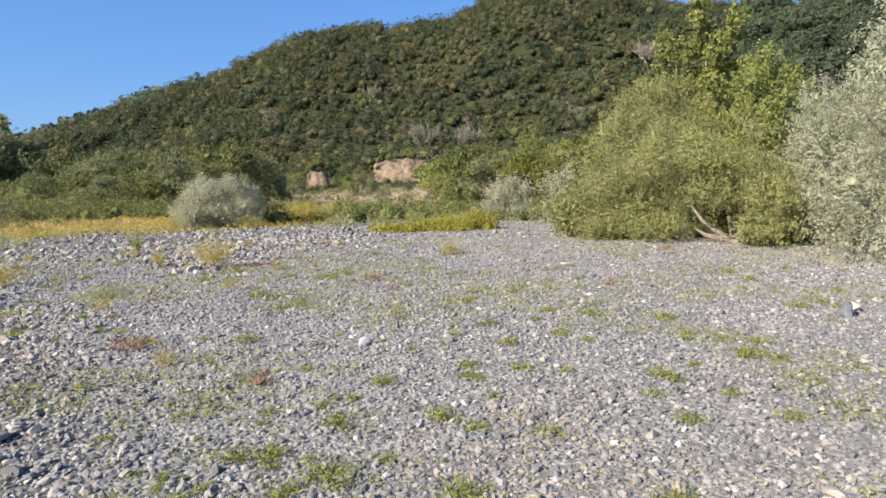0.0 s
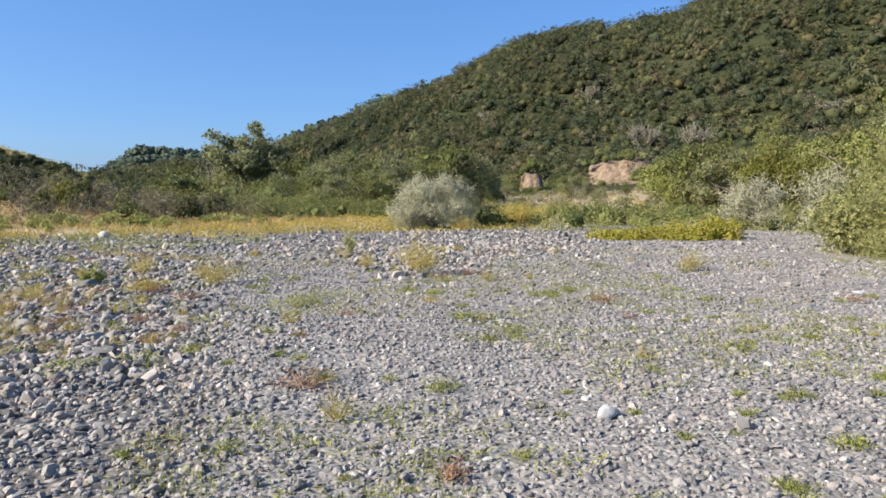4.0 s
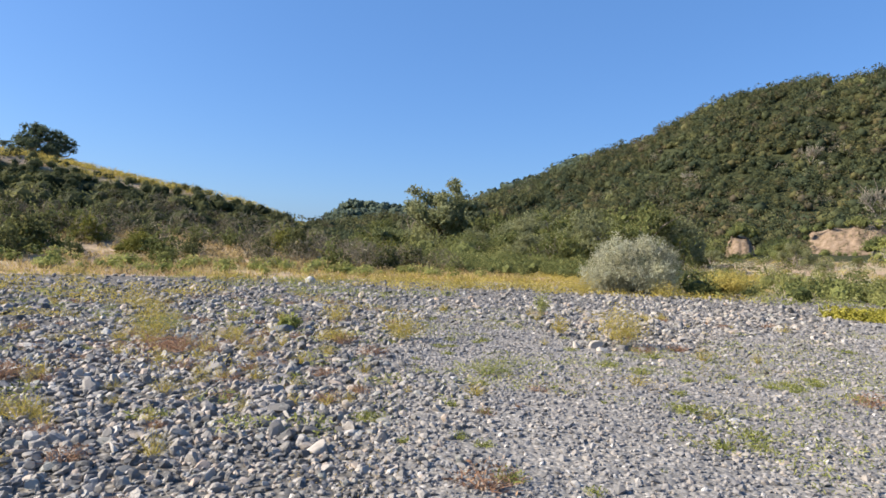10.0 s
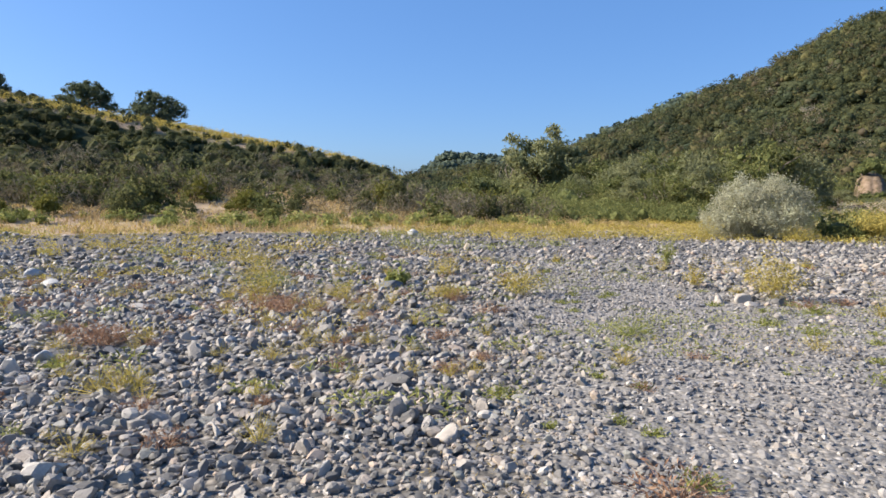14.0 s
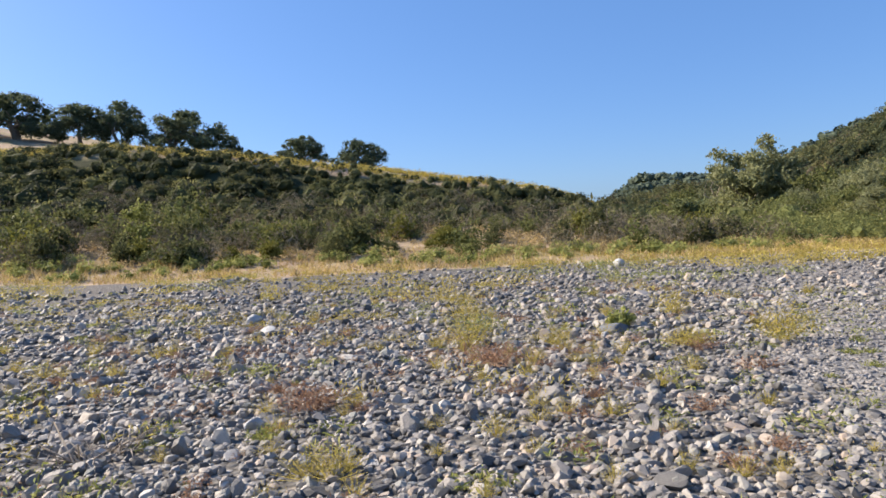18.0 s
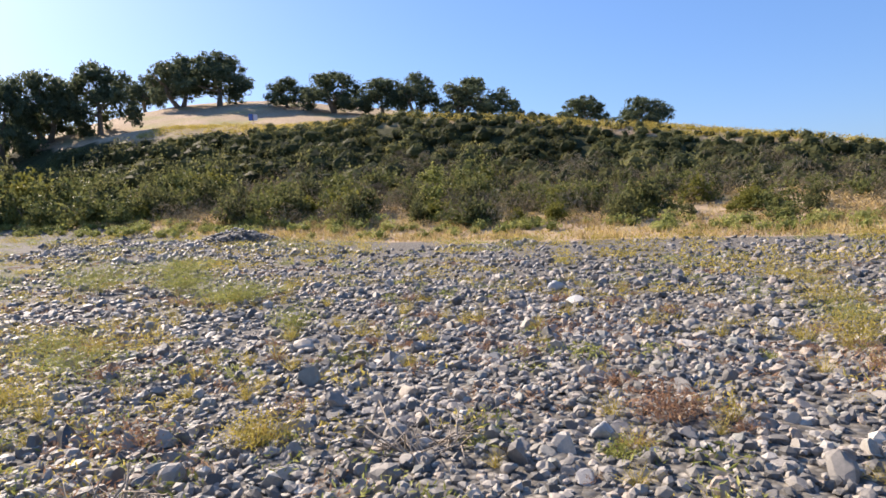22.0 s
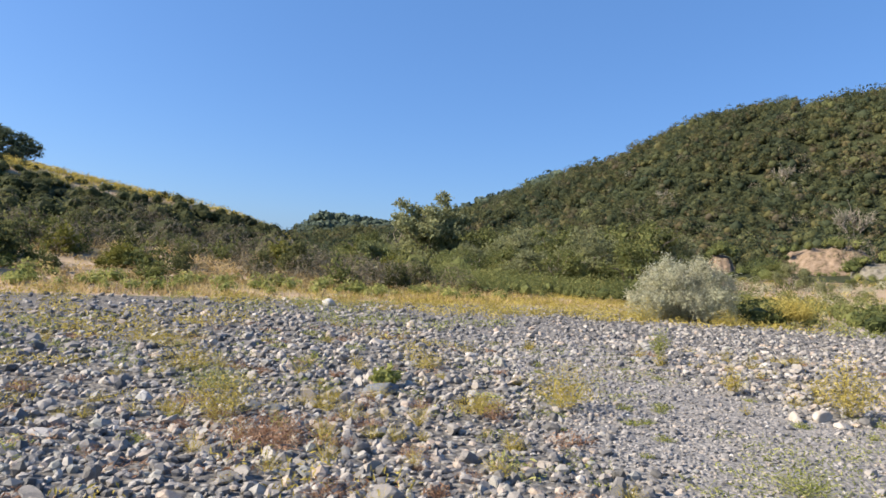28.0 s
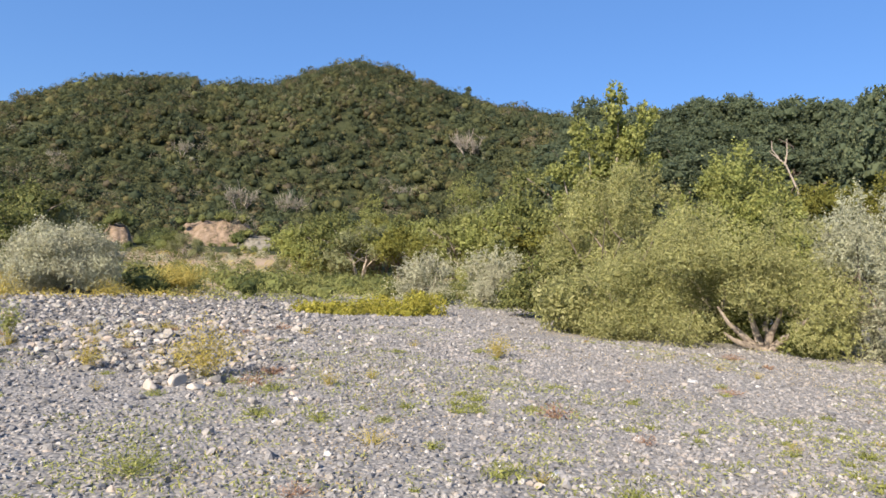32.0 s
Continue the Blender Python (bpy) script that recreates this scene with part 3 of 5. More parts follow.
def near_willow():
    """The willow on the edge of the bar, with its splayed bare trunks."""
    rnd = np.random.default_rng(31)
    x, y = 13.75, 9.8
    ob = thing("willow", pose(x, y, zland(x, y) - 0.05, 0, 0, -67), "bushy yellow-green willow with splayed bare trunks on gravel", "tree")
    for k, (dx, dz, dy) in enumerate(((-0.72, 0.62, -0.3), (-0.28, 0.85, 0.2), (0.3, 0.75, -0.15), (0.68, 0.55, -0.2), (-0.6, 0.26, -0.4), (0.1, 0.9, 0.5))):
        p = [(0.04 * k, 0.0, -0.1), (dx * 0.25 + 0.02 * k, dy * 0.3, dz * 0.22), (dx * 0.62, dy, dz * 0.62), (dx, dy * 1.3, dz), (dx * 1.35, dy * 1.5, dz * 1.6)]
        part("trunk", mesh_np("trunk", *limb(p, [0.17, 0.10, 0.075, 0.05, 0.025]), WILLOW_BARK, flat=False), ob)
    blobs = []
    while len(blobs) < 84:
        u, w, q = rnd.uniform(-3.5, 1.7), rnd.uniform(-1.6, 1.9), rnd.uniform(0, 1) ** 0.8
        z = 0.25 + q * 2.6 * math.sqrt(max(0.05, 1 - ((u + 0.8) / 3.3) ** 2 - (w / 2.4) ** 2))
        if -1.1 < u < 0.8 and w < 0.5 and z < 1.05:
            continue
        blobs.append((u, w, z, 0.52, 0.52, 0.36))
    for k in range(30):
        u, w = rnd.uniform(-3.2, 1.5), rnd.uniform(-1.2, 1.6)
        z = 0.3 + 2.75 * math.sqrt(max(0.05, 1 - ((u + 0.8) / 3.3) ** 2 - (w / 2.4) ** 2)) * rnd.uniform(0.9, 1.08)
        blobs.append((u, w, z, 0.2, 0.2, 0.34))
    for k in range(26):
        u = rnd.uniform(-3.5, -1.2) if k % 4 else rnd.uniform(0.9, 1.7)
        blobs.append((u, rnd.uniform(-1.5, 0.6), rnd.uniform(0.2, 0.6), 0.42, 0.42, 0.34))
    part("crown", crown_mesh("crown", rnd, blobs, 100000, 0.036, WILLOW, 0.3, True, 0.3, 0.35, 8, 7.0, 0.5, 0.22), ob)


near_willow()
shrub("willow", "tall yellow-green willow bush behind the gravel edge", "bush", 16.2, 15.4, 5.3, 4.9, 0.042, 64000, WILLOW, 41, 0.2, 26, 0.14, 0.36, 6, 0.07, -40)
shrub("willow", "green-leaved willow bush with dense rounded top", "bush", 17.9, 12.6, 4.6, 5.2, 0.048, 44000, POPLAR, 42, 0.4, 18, 0.17, 0.6, 4, 0.08, 10)
shrub("willow", "large silvery willow bush beside the gravel", "bush", 14.2, 4.9, 6.2, 4.9, 0.038, 84000, SAGE, 43, 0.0, 46, 0.15, 0.32, 6, 0.08, 30)
shrub("willow", "silvery willow bush at the end of the hedge", "bush", 15.4, 7.9, 4.0, 3.7, 0.038, 40000, SAGE, 143, 0.0, 26, 0.16, 0.32, 5, 0.06, 30)
shrub("willow", "small olive willow sprout beside the bare trunks", "bush", 12.35, 12.6, 1.5, 0.95, 0.055, 4200, WILLOW, 144, 0.0, 10, 0.2, 0.3, 4, 0.02)
shrub("green_bush", "low dark green undergrowth behind the bare trunks", "bush", 14.7, 10.6, 2.6, 0.9, 0.05, 6000, THICKET, 146, 0.0, 14, 0.18, 0.6, 3, 0.02)
shrub("green_bush", "small dark green bush beside the bare trunks", "bush", 13.6, 8.75, 0.9, 0.7, 0.05, 2600, THICKET, 145, 0.0, 8, 0.22, 0.6, 3, 0.02)
shrub("willow", "low yellow-green willow bush at the gravel edge", "bush", 12.0, 14.0, 2.6, 1.5, 0.06, 7000, WILLOW, 44, 0.05, 12, 0.16, 0.36, 5, 0.03, 20)
shrub("willow", "low olive willow bush on the gravel edge", "bush", 15.0, 17.0, 3.4, 2.2, 0.07, 9000, THICKET, 45, 0.05, 14, 0.16, 0.4, 5, 0.04, 20)
shrub("grey_shrub", "pale grey-tan feathery shrub on gravel", "bush", 17.2, 21.8, 2.9, 2.1, 0.09, 8000, SILVER, 46, 0.05, 12, 0.15, 0.16, 7, 0.02, 0, "grey shrubs")
shrub("grey_shrub", "pale grey-tan feathery shrub on gravel", "bush", 15.2, 23.6, 2.4, 1.8, 0.09, 6000, SILVER, 47, 0.05, 10, 0.15, 0.16, 7, 0.02, 0, "grey shrubs")
shrub("silver_bush", "wide silver-grey sagebrush bush on the cobbles", "bush", 2.95, 27.6, 3.3, 2.05, 0.05, 38000, SILVER, 48, 0.0, 44, 0.13, 0.26, 8, 0.03, 10, "", 1.25)


def poplar():
    rnd = np.random.default_rng(51)
    x, y = 24.6, 21.3
    ob = thing("poplar", pose(x, y, zland(x, y) - 0.05) @ Matrix.Diagonal((0.95, 0.95, 1.07, 1)), "tall young poplar with pale trunks and yellow-green leaves", "tree")
    blobs = []
    for k, (dx, dy, top) in enumerate(((0.0, 0.0, 9.6), (-1.2, 0.9, 8.0), (0.9, -0.7, 8.9), (-2.2, 1.5, 6.0))):
        p = [(dx * 0.25, dy * 0.25, -0.1), (dx * 0.5, dy * 0.5, top * 0.3), (dx * 0.8 + 0.1, dy * 0.8, top * 0.65), (dx, dy, top * 0.93)]
        part("trunk", mesh_np("trunk", *limb(p, [0.12, 0.10, 0.06, 0.02]), PALE_BARK, flat=False), ob)
        for q in np.linspace(0.3, 0.98, 17):
            s = 1.0 * (1 - 0.62 * q) + 0.2
            a = rnd.uniform(0, 6.28)
            d = 1.5 * s * rnd.uniform(0.3, 1.0)
            blobs.append((dx * q + math.cos(a) * d, dy * q + math.sin(a) * d, top * q, s * 0.8, s * 0.8, s * 0.6))
    part("crown", crown_mesh("crown", rnd, blobs, 44000, 0.072, POPLAR, 0.75, False, 0.0, 0.2, 8, 3.0, 0.3), ob)


poplar()

# middle distance: cottonwoods and willows along the foot of the hill
x, y = at_az(9.9, 83)
tree("cottonwood", "grey-green cottonwood with open twin tops", "tree", "", x, y, 11.5, 8.8, 0.2, 0.15, 17000, GREY_GREEN, BARK, 61, 3, 0.25, 34, 0.105, 0.7)
x, y = at_az(12.0, 84)
tree("cottonwood", "thin upright cottonwood with sparse grey-green leaves", "tree", "thin cottonwoods", x, y, 4.2, 10.4, 3.6, 0.13, 3200, GREY_GREEN, PALE_BARK, 62, 2, 0.15, 12, 0.08, 0.7, 0, False)
x, y = at_az(9.2, 84)
tree("cottonwood", "thin upright cottonwood with sparse grey-green leaves", "tree", "thin cottonwoods", x, y, 4.0, 10.8, 3.6, 0.13, 3600, GREY_GREEN, PALE_BARK, 63, 2, 0.15, 12, 0.08, 0.7, 0, False)
x, y = at_az(14.6, 84)
tree("willow", "grey-green willow beside the cottonwood", "tree", "", x, y, 5.0, 4.4, 0.1, 0.15, 3600, COTTON, BARK, 64, 3, 0.12, 14, 0.14, 0.7)

protos = []
for k in range(6):
    p = tree("willow_tree", "grey-green willow tree at the foot of the hill", "tree", "willows at the hill foot", 0, 0, 6.5, 5.0, 0.5, 0.075, 8400, (THICKET, GREY_GREEN, POPLAR, GREY_GREEN, OLIVE, THICKET)[k], PALE_BARK if k % 2 else BARK, 70 + k, 3, 0.13, 17, 0.13, 0.65, low=0.75, reach=5.0)
    protos.append(p)
mids = [  # turn to the left, distance, scale, prototype
    (15.2, 88, 1.15, 0), (13.2, 92, 1.0, 3), (-26.6, 52, 1.0, 2), (3.2, 72, 1.2, 3), (-33.6, 46, 0.8, 4), (-0.6, 70, 1.3, 3), (5.2, 78, 1.3, 0), (1.4, 78, 1.25, 1), (6.8, 70, 0.8, 1), (4.4, 64, 0.75, 0), (2.2, 60, 0.8, 3), (-1.8, 58, 0.85, 1), (-5.6, 56, 0.9, 0), (-7.4, 58, 0.75, 3), (0.3, 56, 0.7, 5), (-3.0, 64, 1.2, 1), (-4.6, 68, 1.4, 5), (-6.8, 66, 1.25, 0), (-8.6, 70, 1.25, 3),
    (-9.9, 76, 0.9, 0), (-12.2, 92, 0.55, 3), (-17.6, 90, 0.6, 0), (-18.3, 82, 0.65, 1), (-20.2, 74, 0.3, 3), (-24.6, 58, 0.3, 1), (-28.4, 50, 1.05, 5), (-30.4, 48, 0.95, 1), (-32.2, 50, 0.9, 2),
    (-37.2, 56, 1.15, 2), (-38.9, 52, 1.25, 5), (-40.5, 54, 1.15, 1), (-43.0, 48, 1.25, 2), (-44.8, 46, 1.35, 5), (-46.8, 44, 1.1, 4), (-48.5, 50, 1.2, 1), (-35.3, 62, 1.2, 0), (-41.5, 66, 1.3, 3), (-29.5, 70, 1.2, 0),
    (-27.2, 76, 0.7, 3), (-22.2, 88, 0.28, 0), (-33.0, 78, 1.4, 4), (-45.5, 60, 1.5, 0), (-52.0, 38, 1.0, 5), (-54.5, 36, 1.05, 2), (-57.2, 38, 1.15, 1), (-59.5, 42, 1.3, 5), (-63.0, 40, 1.0, 2), (-66.0, 42, 0.9, 3), (-70.0, 40, 0.75, 3),
    (-73.5, 38, 0.7, 3), (-77.0, 40, 0.8, 0), (-82.0, 40, 1.6, 5), (-88.0, 38, 1.5, 1)]
for k, (az, r, s, p) in enumerate(mids):
    x, y = at_az(az, r)
    m = pose(x, y, zland(x, y) - 0.1, 0, 0, 47 * k) @ Matrix.Diagonal((s, s, s * (0.9 + 0.2 * ((k * 37) % 10) / 10), 1))
    if k < 6:
        protos[k].matrix_basis = m
    else:
        ob = copy_thing(protos[p], pose(0, 0, 0))
        ob.matrix_basis = m

for k, (az, r, w, top) in enumerate(((-68.8, 42, 5.0, 9.6), (-66.2, 44, 4.5, 8.4), (-72.6, 42, 6.0, 11.5), (-75.2, 41, 6.0, 14.0), (-78.5, 40, 6.5, 14.5), (-63.8, 46, 4.5, 7.8))):
    x, y = at_az(az, r)
    h = 1.5 + r * math.tan(radians(top)) - zland(x, y)
    tree("olive_tree", "dense olive-yellow tree on the slope", "tree", "olive-yellow trees", x, y, w, h, 0.2, 0.085, 8000, OLIVE, BARK, 300 + k, 2, 0.15, 24, 0.13, 0.5, low=0.9, reach=4.0, rise=0.4)
x, y = at_az(-73.2, 58)
tree("bare_tree", "tall thin grey-green tree above the slope", "tree", "", x, y, 4.0, 1.5 + 58 * math.tan(radians(17.2)) - zland(x, y), 6.0, 0.14, 1400, COTTON, PALE_BARK, 310, 3, 0.14, 10, 0.12, 0.5, core=False)

# oaks on the near slope and along the terrace
def oak(seed, stems, gap):
    """A live oak 10 m wide and 8 m high: boughs from a short trunk, each a cluster of rounded leaf clumps."""
    rnd = np.random.default_rng(seed)
    ob = thing("oak", pose(0, -400, 0), "dark green live oak with a broad rounded crown", "tree", "oaks")
    wood, ends = branching(rnd, 6.2, 3.3, 0.34, stems, 6, 0.5)
    for k, (tv, tf) in enumerate(wood):
        nm = "limb" if k % 7 else "trunk"
        part(nm, mesh_np(nm, tv, tf, BARK, flat=False), ob)
    blobs = []
    for k in range(24):
        a, q = 2.4 * k + rnd.uniform(-0.3, 0.3), math.sqrt((k + 0.5) / 24)
        top = 7.0 * math.sqrt(max(0.02, 1 - 0.86 * q * q))
        z = rnd.uniform(0.2, 0.9) * top if k % 3 else 0.84 * top
        z = max(z, 0.7 + gap * rnd.uniform(0, 1)) * 1.1
        c = np.array([4.1 * q * math.cos(a), 4.1 * q * math.sin(a), z])
        big = rnd.uniform(1.0, 1.45)
        blobs.append((*c, big, big, big * 0.8))
        for _ in range(7):
            d = rnd.normal(0, 1, 3) + (0, 0, 0.35)
            d /= np.linalg.norm(d)
            small = rnd.uniform(0.4, 0.72)
            blobs.append((*(c + d * big * 0.95 * (1, 1, 0.8)), small, small, small * 0.8))
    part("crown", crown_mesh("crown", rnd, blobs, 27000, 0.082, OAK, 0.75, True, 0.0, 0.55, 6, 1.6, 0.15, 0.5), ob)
    return ob


oaks = [oak(90, 1, 0.3), oak(91, 2, 0.9), oak(92, 1, 0.6), oak(93, 2, 0.2)]


def set_oak(k, az, r, wide, top, proto):
    """An oak at a turn and distance, as wide as given, its top as high above the eye, in degrees."""
    x, y = at_az(az, r)
    z = zland(x, y) - 0.3
    h = min(max(3.0, 1.5 + r * math.tan(radians(top)) - z), wide * 1.1)
    m = pose(x, y, z, 0, 0, 71 * k) @ Matrix.Diagonal((wide / 10, wide / 10, h / 8.0, 1))
    if k < 4:
        oaks[k].matrix_basis = m
    else:
        copy_thing(oaks[proto], pose(0, 0, 0)).matrix_basis = m


terrace_oaks = [(75.7, 134, 13.0, 13.0), (78.6, 138, 11.5, 12.9), (90.5, 112, 10.5, 10.6), (87.6, 114, 11, 11.3), (84.2, 112, 10.5, 12.0), (81.2, 150, 8.0, 11.2), (70.3, 124, 8.0, 10.9), (66.5, 118, 10.5, 11.6),
                (62.6, 114, 8.5, 10.9), (59.8, 112, 7.5, 11.2), (51.7, 100, 3.2, 8.5), (55.2, 107, 11.0, 10.7), (46.15, 104, 7.2, 8.45), (41.3, 108, 8.4, 8.1), (93.5, 110, 10, 10.6), (97, 112, 11, 10.5), (102, 110, 11, 10.0)]
for k, (az, r, w, top) in enumerate(terrace_oaks):
    set_oak(k, az, r, w * 1.15, top + 0.2, k % 4)
slope = np.random.default_rng(5)
n_oak = len(terrace_oaks)
for k in range(46):
    az = -49.5 - 1.28 * k * 0.82 + slope.uniform(-0.6, 0.6)
    r = slope.choice([58, 70, 82, 94]) + slope.uniform(-4, 4)
    top = 14.4 * (r / 90) ** 0.5 + slope.uniform(-0.8, 0.5)
    set_oak(n_oak + k, az, r, slope.uniform(9, 13), min(top, 15.0), int(slope.integers(4)))


for k, (az, r, w, top) in enumerate(((-71.5, 66, 11, 15.0), (-74.2, 62, 11, 15.8), (-77.5, 62, 12, 16.2), (-81, 60, 12, 16.5), (-66.5, 72, 11, 14.9), (-63.4, 78, 11, 14.5), (-60.0, 80, 11, 14.4), (-57.0, 84, 11, 14.2), (-54.0, 88, 11, 13.4), (-73.6, 55, 12, 16.2), (-76.4, 52, 14, 17.4), (-59.3, 82, 10, 15.0), (-62.0, 80, 10, 15.0))):
    set_oak(n_oak + 46 + k, az, r, w, top, k % 4)

# ---- the woods: crowns past counting ----
def crowns(name, label, category, places, radii, per, leaf, mat, seed, squash=0.8, level=2, slim=0.75, kind="stuff", heart_size=0.82, loose=0.75):
    """One mesh of many crowns: a lumpy heart, darkened for the shade inside, and loose leaf clumps round each."""
    rnd = np.random.default_rng(seed)
    iv, it = ICO[level]
    n = len(places)
    tone = np.clip(rnd.normal(0.5, 0.25, n), 0, 1)
    lump = 1 + 0.18 * np.sin(rnd.uniform(0, 6, (n, 1)) + (iv @ rnd.normal(0, 2.6, (3, n))).T)
    heart = places[:, None] + iv[None] * lump[..., None] * radii[:, None, None] * np.array([1, 1, squash]) * heart_size
    d = rnd.normal(0, 1, (n, per, 3))
    d[..., 2] = np.abs(d[..., 2]) * 1.0 - 0.25
    d /= np.linalg.norm(d, axis=-1)[..., None]
    out = 1 + 0.16 * np.sin(rnd.uniform(0, 6, (n, 1)) + np.einsum("npk,nk->np", d, rnd.normal(0, 3.5, (n, 3))))
    p = places[:, None] + d * (out * rnd.uniform(0.82, 1.06, (n, per)))[..., None] * radii[:, None, None] * np.array([1, 1, squash])
    v, f = quads_at(p.reshape(-1, 3), d.reshape(-1, 3), 1.0, rnd, slim, 0.0, loose)
    c = np.repeat(p.reshape(-1, 3), 4, 0)
    v = c + (v - c) * np.repeat(np.repeat(radii * leaf, per), 4)[:, None]
    verts = np.concatenate([v, heart.reshape(-1, 3)])
    tri = (it[None] + (np.arange(n) * len(iv))[:, None, None]).reshape(-1, 3) + len(v)
    # hearts get a lower tint than their clumps, as inner shade
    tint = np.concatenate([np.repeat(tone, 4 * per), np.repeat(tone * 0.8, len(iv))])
    return tagged(new(name, mesh_np(name, verts, [f, tri], mat, tint)), label, category, kind=kind)


def oak_crowns(name, label, category, places, radii, lobes, per, leaf, mat, seed, squash=0.8):
    """One mesh of many crowns, each a heart and several rounded boughs set with leaf clumps."""
    rnd = np.random.default_rng(seed)
    iv, it = ICO[1]
    n = len(places)
    flat = np.array([1, 1, squash])
    tone = np.clip(rnd.beta(1.1, 2.1, n) + 0.12 * wave(places[:, 0], places[:, 1], 40, seed), 0, 1)
    lump = 1 + 0.2 * np.sin(rnd.uniform(0, 6, (n, 1)) + (iv @ rnd.normal(0, 2.6, (3, n))).T)
    heart = places[:, None] + iv[None] * lump[..., None] * radii[:, None, None] * flat * 0.5
    way = rnd.normal(0, 1, (n, lobes, 3))
    way[..., 2] = np.abs(way[..., 2]) * 0.9 - 0.15
    way /= np.linalg.norm(way, axis=-1)[..., None]
    size = radii[:, None] * rnd.uniform(0.3, 0.58, (n, lobes))
    mid = places[:, None] + way * flat * (radii[:, None] * rnd.uniform(0.45, 0.95, (n, lobes)))[..., None]
    d = rnd.normal(0, 1, (n, lobes, per, 3)) + way[:, :, None] * 0.8
    d[..., 2] = d[..., 2] + 0.35
    d /= np.linalg.norm(d, axis=-1)[..., None]
    p = mid[:, :, None] + d * (size[..., None] * rnd.uniform(0.7, 1.04, (n, lobes, per)))[..., None]
    v, f = quads_at(p.reshape(-1, 3), d.reshape(-1, 3), 1.0, rnd, 0.7, 0.0, 0.9)
    c = np.repeat(p.reshape(-1, 3), 4, 0)
    v = c + (v - c) * np.repeat(np.repeat(radii * leaf, lobes * per), 4)[:, None]
    tri = (it[None] + (np.arange(n) * len(iv))[:, None, None]).reshape(-1, 3) + len(v)
    shade = np.clip(tone[:, None] + rnd.normal(0, 0.05, (n, lobes)), 0, 1)
    tint = np.concatenate([np.repeat(shade.ravel(), 4 * per), np.repeat(tone, len(iv))])
    return tagged(new(name, mesh_np(name, np.concatenate([v, heart.reshape(-1, 3)]), [f, tri], mat, tint, flat=False)), label, category, kind="stuff")


def scatter(rnd, count, az0, az1, r0, r1, power=0.8):
    az = rnd.uniform(az0, az1, count)
    r = r0 + (r1 - r0) * rnd.uniform(0, 1, count) ** power
    a = np.radians(az)
    return -np.sin(a) * r, np.cos(a) * r, az, r


wr = np.random.default_rng(11)
x, y, az, r = scatter(wr, 10500, -66, 27, 125, 392, 0.72)
keep = np.ones(len(x), bool)
for ca, cr, wa, deep_by in CLAY:
    keep &= ((az - ca) / (wa + 0.9)) ** 2 + ((r - cr + 20) / 26) ** 2 > 1
x, y, r = x[keep], y[keep], r[keep]
rad = np.exp(wr.normal(math.log(2.3), 0.34, len(x))).clip(1.2, 4.6) * (0.75 + 0.25 * r / 300)
oak_crowns("hill_oak_wood", "dense mixed green and olive oak wood on the big hill", "trees", np.stack([x, y, land(x, y) + rad * 0.55], -1), rad, 7, 16, 0.085, WOOD_HILL, 12, 0.9)
x, y, az, r = scatter(wr, 1500, -60, 5, 225, 400)
rad = wr.uniform(1.6, 3.4, len(x))
oak_crowns("ridge_oak_wood", "dark green oaks on the upper hill", "trees", np.stack([x, y, land(x, y) + rad * 0.5], -1), rad, 6, 14, 0.096, WOOD_HILL, 112, 0.9)
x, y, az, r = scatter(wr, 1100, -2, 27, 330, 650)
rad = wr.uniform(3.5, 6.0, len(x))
crowns("far_wood", "dark green wood on the farther hill, blued for haze", "trees", np.stack([x, y, land(x, y) + rad * 0.5], -1), rad, 36, 0.2, FAR_WOOD, 13, 0.8, 1, 0.8, "stuff", 0.93, 0.4)
x, y, az, r = scatter(wr, 500, -125, -60, 80, 200)
rad = wr.uniform(3, 5, len(x))
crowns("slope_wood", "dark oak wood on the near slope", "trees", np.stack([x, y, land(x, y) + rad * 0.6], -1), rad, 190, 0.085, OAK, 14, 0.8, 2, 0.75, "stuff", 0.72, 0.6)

# grey, half-bare trees among the oaks
x, y, az, r = scatter(wr, 90, -62, 4, 130, 330)
rad = wr.uniform(1.6, 3.0, len(x))
crowns("bare_trees", "grey half-bare trees scattered through the oak wood", "trees", np.stack([x, y, land(x, y) + rad * 1.35], -1), rad, 130, 0.12, DRY_BRUSH, 17, 1.0, 1, 0.3, "stuff", 0.08, 1.0)
x, y = at_az(-42.5, 368)
tree("pine", "lone dark conifer on the ridge line", "tree", "", x, y, 5.0, 12.5, 1.0, 0.5, 700, OAK, BARK, 19, 1, 0.3, 14, 0.12, 0.5, low=1.0, reach=1.5, rise=0.0)

# young cottonwoods before the thicket: turn to the left, distance, height of the top in degrees, width
for k, (az, r, top, wide) in enumerate(((-39.1, 50, 5.0, 5.2), (-44.7, 46, 6.1, 5.4), (-47.6, 44, 6.6, 4.6), (-36.8, 56, 4.1, 4.6), (-30.6, 56, 3.8, 5.0), (-32.4, 60, 3.3, 3.6), (-33.0, 85, 5.8, 5.5), (-41.4, 98, 8.5, 7.0), (-42.2, 47, 4.0, 3.6), (-34.6, 66, 3.6, 4.2))):
    x, y = at_az(az, r)
    h = 1.55 + r * math.tan(radians(top)) - zland(x, y)
    tree("cottonwood", "young yellow-green cottonwood with pale slender trunks", "tree", "young cottonwoods", x, y, wide, h, h * 0.22, 0.085, 7000, LEAFY, PALE_BARK, 700 + k, 2, 0.09, 22, 0.12, 0.7, core=False, low=0.8, reach=3.0, rise=0.3)


